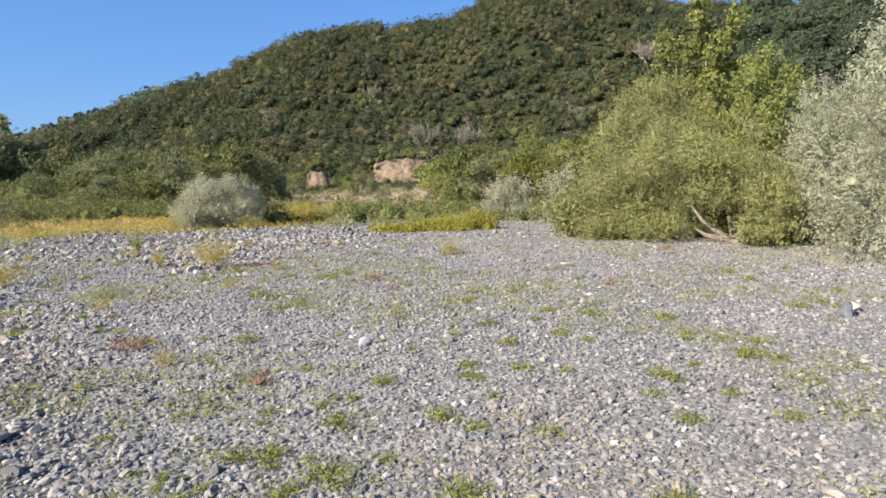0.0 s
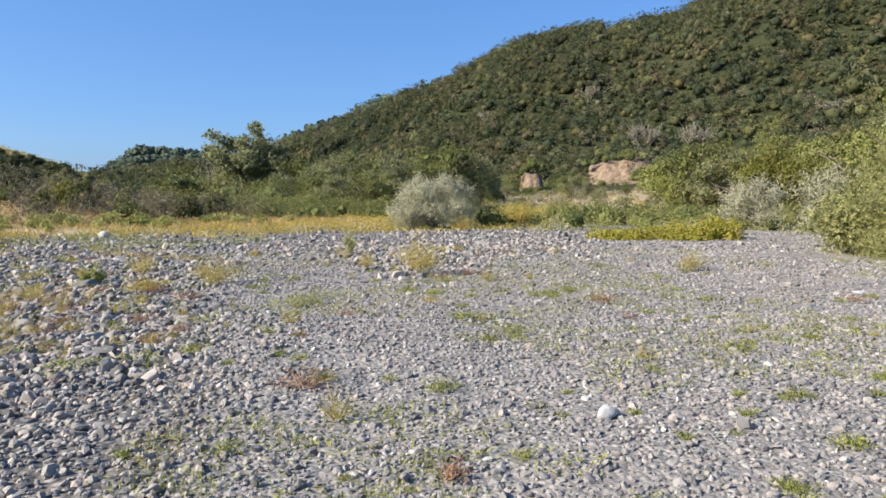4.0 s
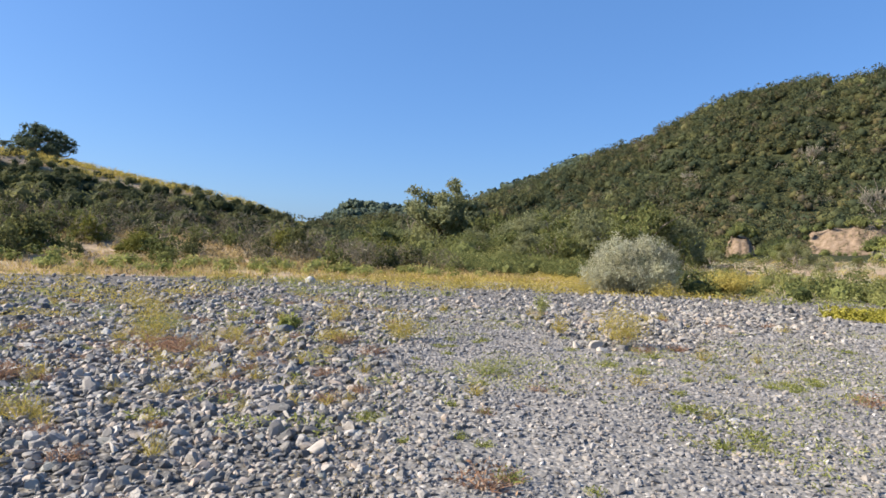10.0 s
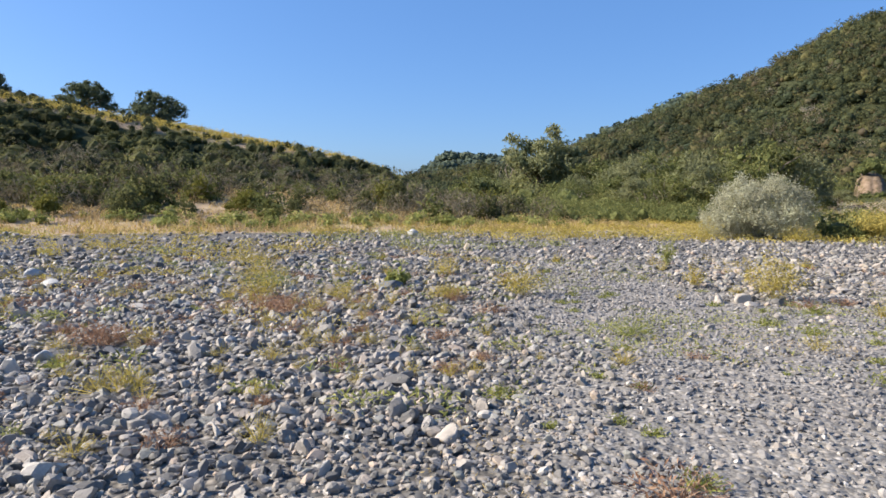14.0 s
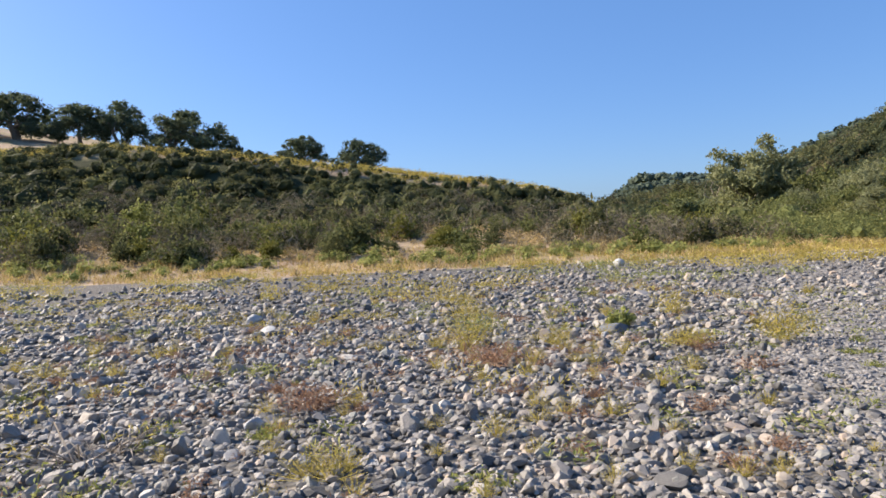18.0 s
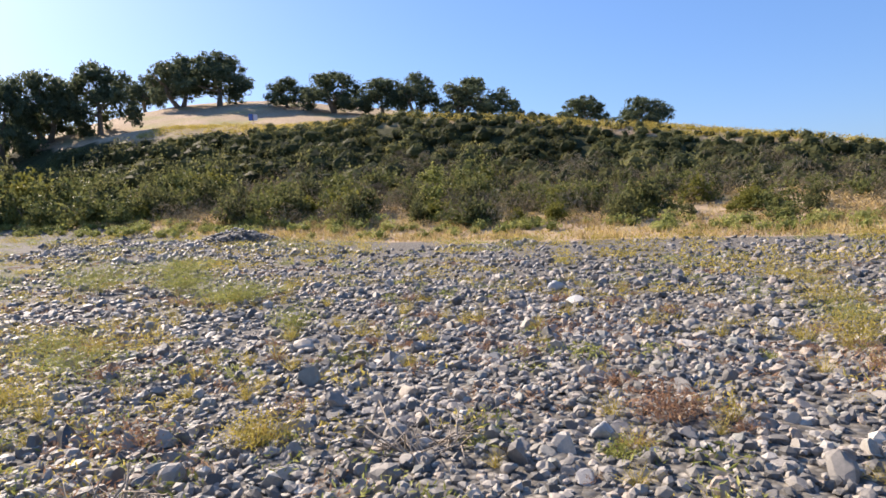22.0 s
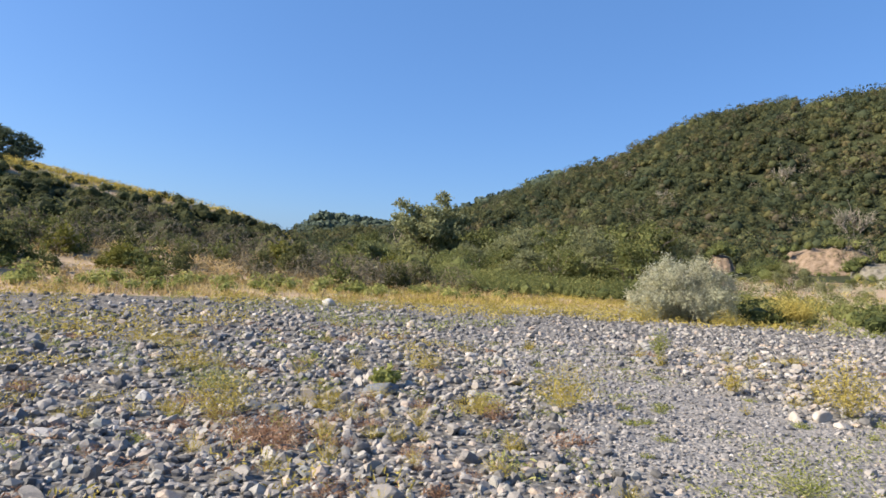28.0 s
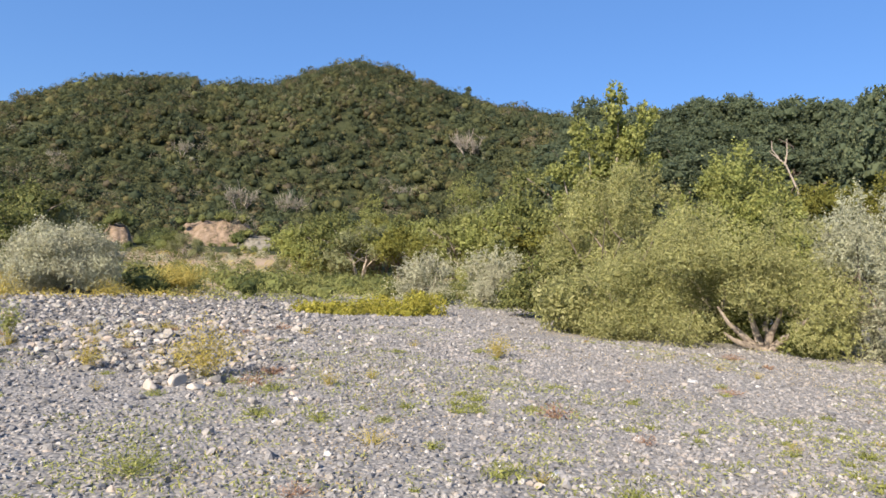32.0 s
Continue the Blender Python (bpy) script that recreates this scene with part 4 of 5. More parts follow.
def on_slope(az, el):
    """How far off the ground rises to that height above the eye."""
    r = np.arange(90.0, 392.0, 1.0)
    up = land(-math.sin(radians(az)) * r, math.cos(radians(az)) * r) - 1.55 - r * math.tan(radians(el))
    hit = np.nonzero(up > 0)[0]
    return float(r[hit[0]]) if len(hit) else 385.0


def lichen_oak(az, low, high, wide, n, seed, label):
    """A grey half-bare oak: trunk, limbs, twigs and a thin coat of lichen."""
    rnd = np.random.default_rng(seed)
    r = on_slope(az, low)
    x, y = at_az(az, r)
    h = 1.15 * r * (math.tan(radians(high)) - math.tan(radians(low)))
    ob = thing("bare_oak", pose(x, y, zland(x, y) - 0.3), label, "tree", "bare oaks")
    wood, ends = branching(rnd, h * 0.95, wide * 0.42, h * 0.022, 2, 7, 0.5)
    for k, (tv, tf) in enumerate(wood):
        nm = "limb" if k % 8 else "trunk"
        part(nm, mesh_np(nm, tv, tf, PALE_BARK, flat=False), ob)
    twigs = []
    for e in ends:
        for _ in range(7):
            tip = e + rnd.normal(0, 0.13, 3) * (wide, wide, h) + (0, 0, 0.06 * h)
            base = e * rnd.uniform(0.75, 1.0)
            twigs.append(limb([base, (base + tip) / 2 + rnd.normal(0, 0.03 * h, 3), tip], [h * 0.008, h * 0.006, h * 0.003], 4))
    part("twig_spray", mesh_np("twig_spray", *join(twigs), PALE_BARK), ob)
    blobs = [(*e, wide * 0.13, wide * 0.13, h * 0.09) for e in ends]
    part("lichen", crown_mesh("lichen", rnd, blobs, n, 0.16, LICHEN, 0.35, False, 0.0, 0.1, 6, 3.0, 0.1), ob)


GREY_OAK = "grey half-bare oak hung with lichen on the hill"
for k, row in enumerate(((-27.4, 2.9, 5.2, 8.5, 2400), (-23.5, 3.0, 5.5, 6.0, 2200), (-42.5, 8.8, 11.3, 9.0, 2000), (-28.7, 0.3, 2.7, 3.0, 300), (-36.9, 5.2, 6.6, 6.0, 1200), (-19.0, 7.4, 8.8, 6.0, 900), (-10.5, 5.6, 6.9, 5.0, 900))):
    lichen_oak(*row, 720 + k, GREY_OAK)
for k, row in enumerate(((-45.3, 13.6, 14.7, 4.0, 160), (-47.7, 13.2, 14.5, 4.5, 200), (-49.7, 13.0, 14.2, 4.5, 200))):
    lichen_oak(*row, 740 + k, "small bare dead tree on the ridge line")

# bare eroded faces of the hill foot
def clay_face(az, r, wide, low, high, seed, pale):
    """A steep gullied face, as wide as given in metres, between two heights above the eye in degrees."""
    x0, y0 = at_az(az, r)
    zb, zt = 1.5 + r * math.tan(radians(low)), 1.5 + r * math.tan(radians(high))
    u, v = np.meshgrid(np.linspace(-1, 1, 72), np.linspace(0, 1, 40))
    bow = np.clip(1 - np.abs(u + 0.15) ** 3.5, 0, 1)
    z = zb - 1.5 + (zt - zb + 1.5) * v * (0.35 + 0.6 * bow + 0.1 * wave(u * wide, v * 0 + seed, 2.2, seed))
    gully = 0.35 * wave(u * wide + 0.6 * v, v * 1.5, 1.6, seed + 1) + 0.25 * wave(u * wide, v * 5, 0.7, seed + 2)
    back = v * (zt - zb + 1.5) * 1.0 + gully * (0.4 + v) + 5.0 * np.abs(u) ** 3 + 3.0 * np.clip(v - 0.85, 0, 1) / 0.15
    a = radians(az)
    X = x0 + math.cos(a) * u * wide - math.sin(a) * back
    Y = y0 + math.sin(a) * u * wide + math.cos(a) * back
    idx = np.arange(u.size).reshape(u.shape)
    f = np.stack([idx[:-1, :-1], idx[:-1, 1:], idx[1:, 1:], idx[1:, :-1]], -1).reshape(-1, 4)
    ob = new("clay_bank", mesh_np("clay_bank", np.stack([X, Y, z], -1).reshape(-1, 3), f, CHALK if pale else RED_CLAY))
    return tagged(ob, "pale grey eroded clay face at the hill foot" if pale else "bare reddish eroded clay face at the hill foot", "clay bank", "clay banks")


def clay_material(name, stops):
    m, nt, b = material(name, 0.95)
    co = nt.nodes.new("ShaderNodeTexCoord").outputs["Object"]
    n = noise_out(nt, 0.9, 8, 0.7, co)
    nt.links.new(ramp(nt, stops, n), b.inputs["Base Color"])
    bump(nt, b, noise_out(nt, 3.0, 8, 0.7, co), 0.8, 0.2)
    return m


RED_CLAY = clay_material("red_clay", [(0.36, (0.09, 0.075, 0.04)), (0.47, (0.21, 0.15, 0.10)), (0.68, (0.30, 0.23, 0.165))])
CHALK = clay_material("grey_clay", [(0.36, (0.08, 0.08, 0.045)), (0.46, (0.17, 0.155, 0.12)), (0.66, (0.25, 0.23, 0.19))])
clay_rows = ((-14.5, 132, 3.2, -1.0, 2.3, 801, False), (-22.3, 146, 9.5, 0.6, 3.1, 802, False), (-24.9, 134, 4.6, 0.4, 2.0, 803, True), (-33.8, 118, 2.2, 0.8, 2.9, 804, False), (-35.6, 112, 2.2, -1.0, 2.1, 805, True))
bx, by, bz, brad = [], [], [], []
for row in clay_rows:
    clay_face(*row)
    ca, cr, wide, low, high = row[:5]
    zb, zt = 1.5 + cr * math.tan(radians(low)), 1.5 + cr * math.tan(radians(high))
    a = radians(ca)
    for k in range(int(9 + 2.2 * wide)):
        q = wr.uniform(-1.15, 1.15)
        if k % 2:  # along the foot
            back, z, s = wr.uniform(-2.0, 0.5), zb - 0.4 + (0.5 * (zt - zb) if abs(q) > 0.75 else 0.0), wr.uniform(0.5, 1.0)
        else:  # along the brow
            back, z, s = (zt - zb + 1.5) * 0.9 + wr.uniform(0, 3), zt - 0.2 - 1.6 * q * q + wr.uniform(-0.4, 0.4), wr.uniform(0.8, 1.7)
        bx.append(-math.sin(a) * (cr + back) + math.cos(a) * q * wide)
        by.append(math.cos(a) * (cr + back) + math.sin(a) * q * wide)
        bz.append(z)
        brad.append(s)
bx, by, bz, brad = np.array(bx), np.array(by), np.array(bz), np.array(brad)
crowns("clay_brush", "olive brush round the bare clay faces", "bushes", np.stack([bx, by, np.maximum(bz, land(bx, by)) + brad * 0.3], -1), brad, 180, 0.10, THICKET, 115, 0.9, 1, 0.7, "stuff", 0.7)

# thicket along the hill foot
x, y, az, r = scatter(wr, 800, -62, 17, 34, 140, 1.0)
ok = (r > 88) | ((az < -26) & (r > 46)) | ((az > -8.5) & (az < 13) & (r > 58))
for ca, cr, wa, deep_by in CLAY[:5]:
    ok &= (np.abs(az - ca) > wa + 1.4) | (r > cr + 10)
x, y, r, az = x[ok], y[ok], r[ok], az[ok]
rad = wr.uniform(1.0, 2.2, len(x)) * (0.8 + r / 200)
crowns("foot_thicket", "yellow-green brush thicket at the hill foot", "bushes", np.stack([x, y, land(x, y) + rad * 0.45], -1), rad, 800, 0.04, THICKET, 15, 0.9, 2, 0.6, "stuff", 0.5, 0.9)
for nm, text, count, high, mat, seed in (("low_thicket", "low green brush on the flat before the clay", 170, 1.0, THICKET, 116), ("grey_thicket", "low pale grey brush on the flat before the clay", 150, 0.7, SILVER, 117), ("yellow_thicket", "yellowing brush on the flat before the clay", 110, 0.7, YELLOW, 118), ("brown_thicket", "dry brown brush on the flat before the clay", 90, 0.8, DRY_BRUSH, 119)):
    x, y, az, r = scatter(wr, count, -28, -8, 34, 108, 1.0)
    rad = wr.uniform(0.3, 0.9, len(x)) * (0.5 + r / 130) * high
    crowns(nm, text, "bushes", np.stack([x, y, land(x, y) + rad * 0.3], -1), rad, 170, 0.10, mat, seed, 0.85, 1, 0.4, "stuff", 0.15)
x, y, az, r = scatter(wr, 150, -52, -9, 27, 44, 1.0)
rad = wr.uniform(0.35, 0.8, len(x))
crowns("bank_brush", "low grey and olive brush behind the gravel", "bushes", np.stack([x, y, land(x, y) + rad * 0.4], -1), rad, 170, 0.14, THICKET, 16, 0.8, 1, 0.3, "stuff", 0.55)

x, y, az, r = scatter(wr, 240, -9, 12, 37, 62, 1.0)
rad = wr.uniform(0.4, 1.1, len(x))
crowns("meadow_bushes", "low green bushes along the far edge of the meadow", "bushes", np.stack([x, y, land(x, y) + rad * 0.4], -1), rad, 320, 0.06, THICKET, 120, 0.9, 1, 0.5, "stuff", 0.35)

# scrub on the terrace bank
sr = np.random.default_rng(21)


def bank_points(rnd, n, s0, s1, a0, a1):
    s, a = rnd.uniform(s0, s1, n), rnd.uniform(a0, a1, n)
    return AX * s - AY * a, AY * s + AX * a, s, a


# dense scrub on the steep upper bank; its leaf colour carries part of the shade
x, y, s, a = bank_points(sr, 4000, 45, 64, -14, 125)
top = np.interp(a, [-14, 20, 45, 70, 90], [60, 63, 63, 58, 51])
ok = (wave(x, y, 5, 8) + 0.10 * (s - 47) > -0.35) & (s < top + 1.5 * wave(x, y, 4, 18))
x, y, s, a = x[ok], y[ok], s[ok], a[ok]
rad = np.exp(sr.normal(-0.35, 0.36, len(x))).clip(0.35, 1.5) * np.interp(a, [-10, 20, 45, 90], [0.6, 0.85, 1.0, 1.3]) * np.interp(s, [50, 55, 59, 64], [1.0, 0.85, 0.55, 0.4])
crowns("bank_scrub", "dark olive scrub, deepened for shade, over the upper terrace bank", "bushes", np.stack([x, y, land(x, y) + rad * 0.45], -1), rad, 96, 0.105, SCRUB, 22, 0.85, 1, 0.5, "stuff", 0.8, 0.6)
x, y, s, a = bank_points(sr, 850, 33, 52, -14, 55)
ok = wave(x, y, 7, 28) + np.where(a < -2, 0.5, 0) > -0.3
x, y, s, a = x[ok], y[ok], s[ok], a[ok]
rad = sr.uniform(0.35, 0.9, len(x))
crowns("grey_brush", "leafless grey-brown brush on the terrace bank", "bushes", np.stack([x, y, land(x, y) + rad * 0.6], -1), rad, 110, 0.2, DRY_BRUSH, 23, 1.1, 1, 0.1, "stuff", 0.05)
x, y, s, a = bank_points(sr, 260, 30.5, 35, -14, 60)
rad = sr.uniform(0.2, 0.5, len(x))
crowns("bank_foot_bushes", "low yellow-green bushes along the bank foot", "bushes", np.stack([x, y, land(x, y) + rad * 0.4], -1), rad, 110, 0.15, WEED, 24, 0.8, 1, 0.5, "stuff", 0.6)

# single shrubs on the lower bank, with dry grass between them
shrub_kinds = []
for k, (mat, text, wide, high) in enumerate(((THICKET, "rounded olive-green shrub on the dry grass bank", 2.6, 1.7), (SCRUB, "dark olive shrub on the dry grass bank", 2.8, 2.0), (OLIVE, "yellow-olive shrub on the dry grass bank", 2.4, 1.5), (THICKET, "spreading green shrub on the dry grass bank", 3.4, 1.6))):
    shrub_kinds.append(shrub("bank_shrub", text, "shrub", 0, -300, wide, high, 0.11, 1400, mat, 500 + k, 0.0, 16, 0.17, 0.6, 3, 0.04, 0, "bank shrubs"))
placed = 0
for s0, s1, a0, a1, count, size in ((33.5, 47, -14, 20, 50, 0.6), (34.0, 42, 2, 26, 44, 0.6), (33.0, 46, 14, 50, 56, 0.85), (34.0, 46, 44, 115, 90, 1.2), (33.0, 37, 52, 110, 60, 1.5)):
    for k in range(count):
        s, a = sr.uniform(s0, s1), sr.uniform(a0, a1)
        x, y = AX * s - AY * a, AY * s + AX * a
        if float(wave(np.array([x]), np.array([y]), 8, 48)[0]) < -0.85 and a < 46:
            continue
        q = size * sr.uniform(0.55, 1.3)
        m = pose(x, y, zland(x, y) - 0.05, 0, 0, sr.uniform(0, 360)) @ Matrix.Diagonal((q, q, q * sr.uniform(0.85, 1.25), 1))
        if placed < 4:
            shrub_kinds[placed].matrix_basis = m
        else:
            copy_thing(shrub_kinds[int(sr.choice(4, p=(0.3, 0.35, 0.15, 0.2)))], pose(0, 0, 0)).matrix_basis = m
        placed += 1


# ---- stones ----
def stone_shapes(level, count, seed, worn=0.9):
    """Broken and water-worn stones: balls cut by planes; worn softens the cuts."""
    rnd = np.random.default_rng(seed)
    iv, it = ICO[level]
    out = []
    for k in range(count):
        v = iv * (1 + rnd.normal(0, 0.05 if level > 1 else 0.14, (len(iv), 1)))
        if level > 1:
            for _ in range(rnd.integers(5, 9)):
                n = rnd.normal(0, 1, 3)
                n /= np.linalg.norm(n)
                over = v @ n - rnd.uniform(0.24, 0.66)
                v = v - np.where(over > 0, over * rnd.uniform(worn, 1.0), 0)[:, None] * n
        v *= np.array([1, rnd.uniform(0.55, 0.95), rnd.uniform(0.45, 0.85)])
        out.append(v)
    return np.array(out), it


def stones(name, label, x, y, diam, level, seed, sink=0.25):
    rnd = np.random.default_rng(seed)
    shapes, it = stone_shapes(level, 24, seed + 1)
    n = len(x)
    v = shapes[rnd.integers(24, size=n)] * (diam / 2)[:, None, None]
    tilt = rnd.normal(0, 0.45, n)
    c, s = np.cos(tilt)[:, None], np.sin(tilt)[:, None]
    v = np.stack([v[..., 0] * c - v[..., 2] * s, v[..., 1], v[..., 0] * s + v[..., 2] * c], -1)
    t = rnd.uniform(0, 6.28, n)
    c, s = np.cos(t)[:, None], np.sin(t)[:, None]
    v = np.stack([v[..., 0] * c - v[..., 1] * s, v[..., 0] * s + v[..., 1] * c, v[..., 2]], -1)
    v += np.stack([x, y, land(x, y) + diam * (0.28 - sink * rnd.uniform(0.3, 1.1, n))], -1)[:, None]
    f = (it[None] + (np.arange(n) * v.shape[1])[:, None, None]).reshape(-1, 3)
    ob = tagged(new(name, mesh_np(name, v.reshape(-1, 3), f, STONE)), label, kind="stuff")
    return ob


gr = np.random.default_rng(33)
# cobbles: thinned with distance
n = 290000
r = 1.2 + 27 * gr.uniform(0, 1, n) ** 0.75
a = np.radians(gr.uniform(-40, 112, n))
x, y = -0.6 - np.sin(a) * r, 0.0 + np.cos(a) * r
c = cobbly(x, y)
diam = np.exp(gr.normal(math.log(0.056), 0.52, n)).clip(0.022, 0.28) * (0.55 + 0.45 * smooth(3.5, 7.5, y - 1.2 * (x + 0.5)))
keep = (gr.uniform(0, 1, n) < c * (0.85 + 0.3 * wave(x, y, 2.5, 40))) & (diam > 0.0062 * r) & (AX * x + AY * y < 29.5 + np.clip(0.14 * (-AY * x + AX * y - 14), 0, 4.5) + 1.5 * wave(x, y, 3, 41))
x, y, diam, r = x[keep], y[keep], diam[keep], r[keep]
big = diam > np.maximum(0.08, 0.018 * r)
ob = stones("cobbles", "loose grey river cobbles of many sizes", x[~big], y[~big], diam[~big], 1, 34)
ob.parent = ground
BIG = np.stack([x[big], y[big], diam[big]], -1)
# scattered stones on the fine gravel
n = 3000
fr, fa = 1.5 + 22 * gr.uniform(0, 1, n) ** 0.8, np.radians(gr.uniform(-66, 40, n))
x, y = -0.2 - np.sin(fa) * fr, -2.2 + np.cos(fa) * fr
diam = np.exp(gr.normal(math.log(0.075), 0.35, n)).clip(0.05, 0.2)
keep = (cobbly(x, y) < 0.7) & (gr.uniform(0, 1, n) < 0.55 + 0.6 * wave(x, y, 2.2, 44))
stones("scattered_stones", "single grey stones lying on fine gravel", x[keep], y[keep], diam[keep], 2, 38, 0.3).parent = ground
# larger stones on the far end of the bar
n = 9000
fa, fr = np.radians(gr.uniform(50, 104, n)), gr.uniform(27, 52, n)
x, y = -np.sin(fa) * fr, np.cos(fa) * fr
diam = np.exp(gr.normal(math.log(0.17), 0.4, n)).clip(0.1, 0.5)
s, a = AX * x + AY * y, -AY * x + AX * y
keep = (s < 28.5 + np.clip(0.14 * (a - 14), 0, 4.5)) & (wave(x, y, 5, 43) > -0.35)
stones("far_cobbles", "grey cobbles on the far end of the bar", x[keep], y[keep], diam[keep], 1, 37).parent = ground
# pebbles on the fine gravel
n = 42000
r = 1.0 + 20 * gr.uniform(0, 1, n) ** 0.9
a = np.radians(gr.uniform(-68, 50, n))
x, y = -0.1 - np.sin(a) * r, -2.2 + np.cos(a) * r
diam = np.exp(gr.normal(math.log(0.038), 0.34, n)).clip(0.018, 0.13)
keep = (cobbly(x, y) < 0.6) & (diam > 0.0036 * r)
ob = stones("pebbles", "small grey and buff pebbles bedded in gravel", x[keep], y[keep], diam[keep], 1, 35, 0.35)
ob.data.materials[0] = GRIT
ob.parent = ground




def chips(name, label, x, y, diam, seed):
    """Gravel: small broken stones bedded in the ground, their undersides left out."""
    rnd = np.random.default_rng(seed)
    iv, it = ICO[1]
    it = it[~(iv[it][..., 2] < 0.1).all(1)]
    shapes = iv[None] * (1 + rnd.normal(0, 0.17, (32, len(iv), 1))) * np.stack([np.ones(32), rnd.uniform(0.6, 1.0, 32), rnd.uniform(0.35, 0.75, 32)], -1)[:, None]
    n = len(x)
    v = shapes[rnd.integers(32, size=n)] * (diam / 2)[:, None, None]
    t, lean = rnd.uniform(0, 6.28, n), rnd.normal(0, 0.25, (n, 2))
    c, s = np.cos(t)[:, None], np.sin(t)[:, None]
    v = np.stack([v[..., 0] * c - v[..., 1] * s, v[..., 0] * s + v[..., 1] * c, v[..., 2] + lean[:, :1] * v[..., 0] + lean[:, 1:] * v[..., 1]], -1)
    v += np.stack([x, y, land(x, y) + diam * rnd.uniform(0.0, 0.16, n)], -1)[:, None]
    f = (it[None] + (np.arange(n) * v.shape[1])[:, None, None]).reshape(-1, 3)
    ob = tagged(new(name, mesh_np(name, v.reshape(-1, 3), f, GRIT)), label, kind="stuff")
    ob.parent = ground


n = 125000
r, a = gr.uniform(1.6, 17.5, n), np.radians(gr.uniform(-70, 58, n))
x, y = 0.3 - np.sin(a) * r, -1.9 + np.cos(a) * r
diam = np.exp(gr.normal(math.log(0.027), 0.33, n)).clip(0.014, 0.08) * (0.8 + 0.06 * r)
keep = (cobbly(x, y) < 0.85) & (gr.uniform(0, 1, n) < 0.8 + 0.45 * wave(x, y, 1.9, 46))
far_y = gr.uniform(14, 33, 32000)
far_x = -far_y * np.tan(np.radians(gr.uniform(-46, 24, 32000)))
far_d = np.exp(gr.normal(math.log(0.06), 0.4, 32000)).clip(0.03, 0.22)
ok = AX * far_x + AY * far_y < 28.0
chips("far_gravel_chips", "grey gravel and small stones on the far bar", far_x[ok], far_y[ok], far_d[ok], 49)
chips("gravel_chips", "dense fine grey gravel of small broken stones", x[keep], y[keep], diam[keep], 48)


# ---- weeds ----
def tuft_mesh(rnd, w, h, n, leaf, mat, spray=0.5, slim=0.3):
    """Thin stalks that fan out, with small leaves along them."""
    a, q = rnd.uniform(0, 2 * math.pi, n), np.sqrt(rnd.uniform(0, 1, n))
    tip = np.stack([np.cos(a) * q * w / 2, np.sin(a) * q * w / 2, h * (1 - spray * q * q) * rnd.uniform(0.5, 1, n)], -1)
    t = rnd.uniform(0.25, 1.0, n)[:, None]
    p = tip * t
    p[:, 2] = tip[:, 2] * t[:, 0] ** 0.7
    d = tip / (np.linalg.norm(tip, axis=1)[:, None] + 1e-6)
    v, f = quads_at(p, d, leaf, rnd, slim)
    k = min(n, 40)
    side = np.cross(d[:k], rnd.normal(0, 1, (k, 3)))
    side /= np.linalg.norm(side, axis=1)[:, None]
    base = tip[:k] * 0.05
    sv = np.stack([base - side * 0.0025, base + side * 0.0025, tip[:k] + side * 0.001, tip[:k] - side * 0.001], 1).reshape(-1, 3)
    verts = np.concatenate([v, sv])
    faces = np.concatenate([f, np.arange(4 * k).reshape(-1, 4) + len(v)])
    return mesh_np("foliage", verts, faces, mat, np.repeat(np.clip(rnd.normal(0.5, 0.2, n + k), 0, 1), 4))


def weed(name, label, x, y, w, h, n, leaf, mat, seed, group="weeds", slim=0.3, spray=0.5):
    ob = new(name, tuft_mesh(np.random.default_rng(seed), w, h, n, leaf, mat, spray, slim))
    ob.matrix_basis = pose(x, y, zland(x, y) - 0.01)
    return tagged(ob, label, "weed", group)


def set_weed(me, name, label, x, y, turn, s, group):
    ob = new(name, me)
    ob.matrix_basis = pose(x, y, zland(x, y) - 0.01, 0, 0, turn) @ Matrix.Diagonal((s, s, s, 1))
    return tagged(ob, label, "weed", group)


weed("yellow_weed", "airy yellow-green weed bush on a stony ridge", 1.07, 11.05, 1.15, 0.85, 1500, 0.022, YELLOW, 1)
weed("yellow_weed", "airy yellow weed bush on gravel", -2.3, 10.15, 1.0, 0.62, 900, 0.022, YELLOW, 2)
weed("yellow_weed", "yellow-flowered weed before the silver bush", 0.9, 24.0, 1.5, 1.1, 900, 0.03, YELLOW, 3)
weed("yellow_weed", "yellow-flowered weed beside the silver bush", 3.9, 25.4, 1.6, 0.8, 600, 0.03, YELLOW, 4)
weed("green_weed", "upright bright green weed on cobbles", -0.3, 15.2, 0.5, 0.75, 500, 0.03, WEED, 5, "weeds", 0.3, 0.2)
weed("green_weed", "leafy green weed with one orange leaf on gravel", -0.72, 7.8, 0.9, 0.24, 520, 0.014, WEED, 6)
weed("green_weed", "leafy green dock plant among cobbles", -4.5, 11.0, 0.45, 0.35, 260, 0.05, WEED, 7, "weeds", 0.5)
for k, (x, y, w, h) in enumerate(((-18.4, 3.4, 1.9, 0.9), (-16.6, 4.8, 1.4, 0.7), (-14.2, 5.3, 1.6, 0.5), (-20.5, 1.2, 1.8, 0.8), (-10.7, 5.1, 0.7, 0.4), (-21.0, 5.5, 1.6, 0.7))):
    weed("green_weed", "feathery bright green weed clump among cobbles", x, y, w * 1.35, h * 1.1, 1900 if w > 1 else 420, 0.036, WEED, 20 + k, "feathery weeds", 0.15, 0.4)
weed("yellow_weed", "large yellow-green weed clump over cobbles", -5.7, 8.9, 1.1, 0.6, 900, 0.02, YELLOW, 31)
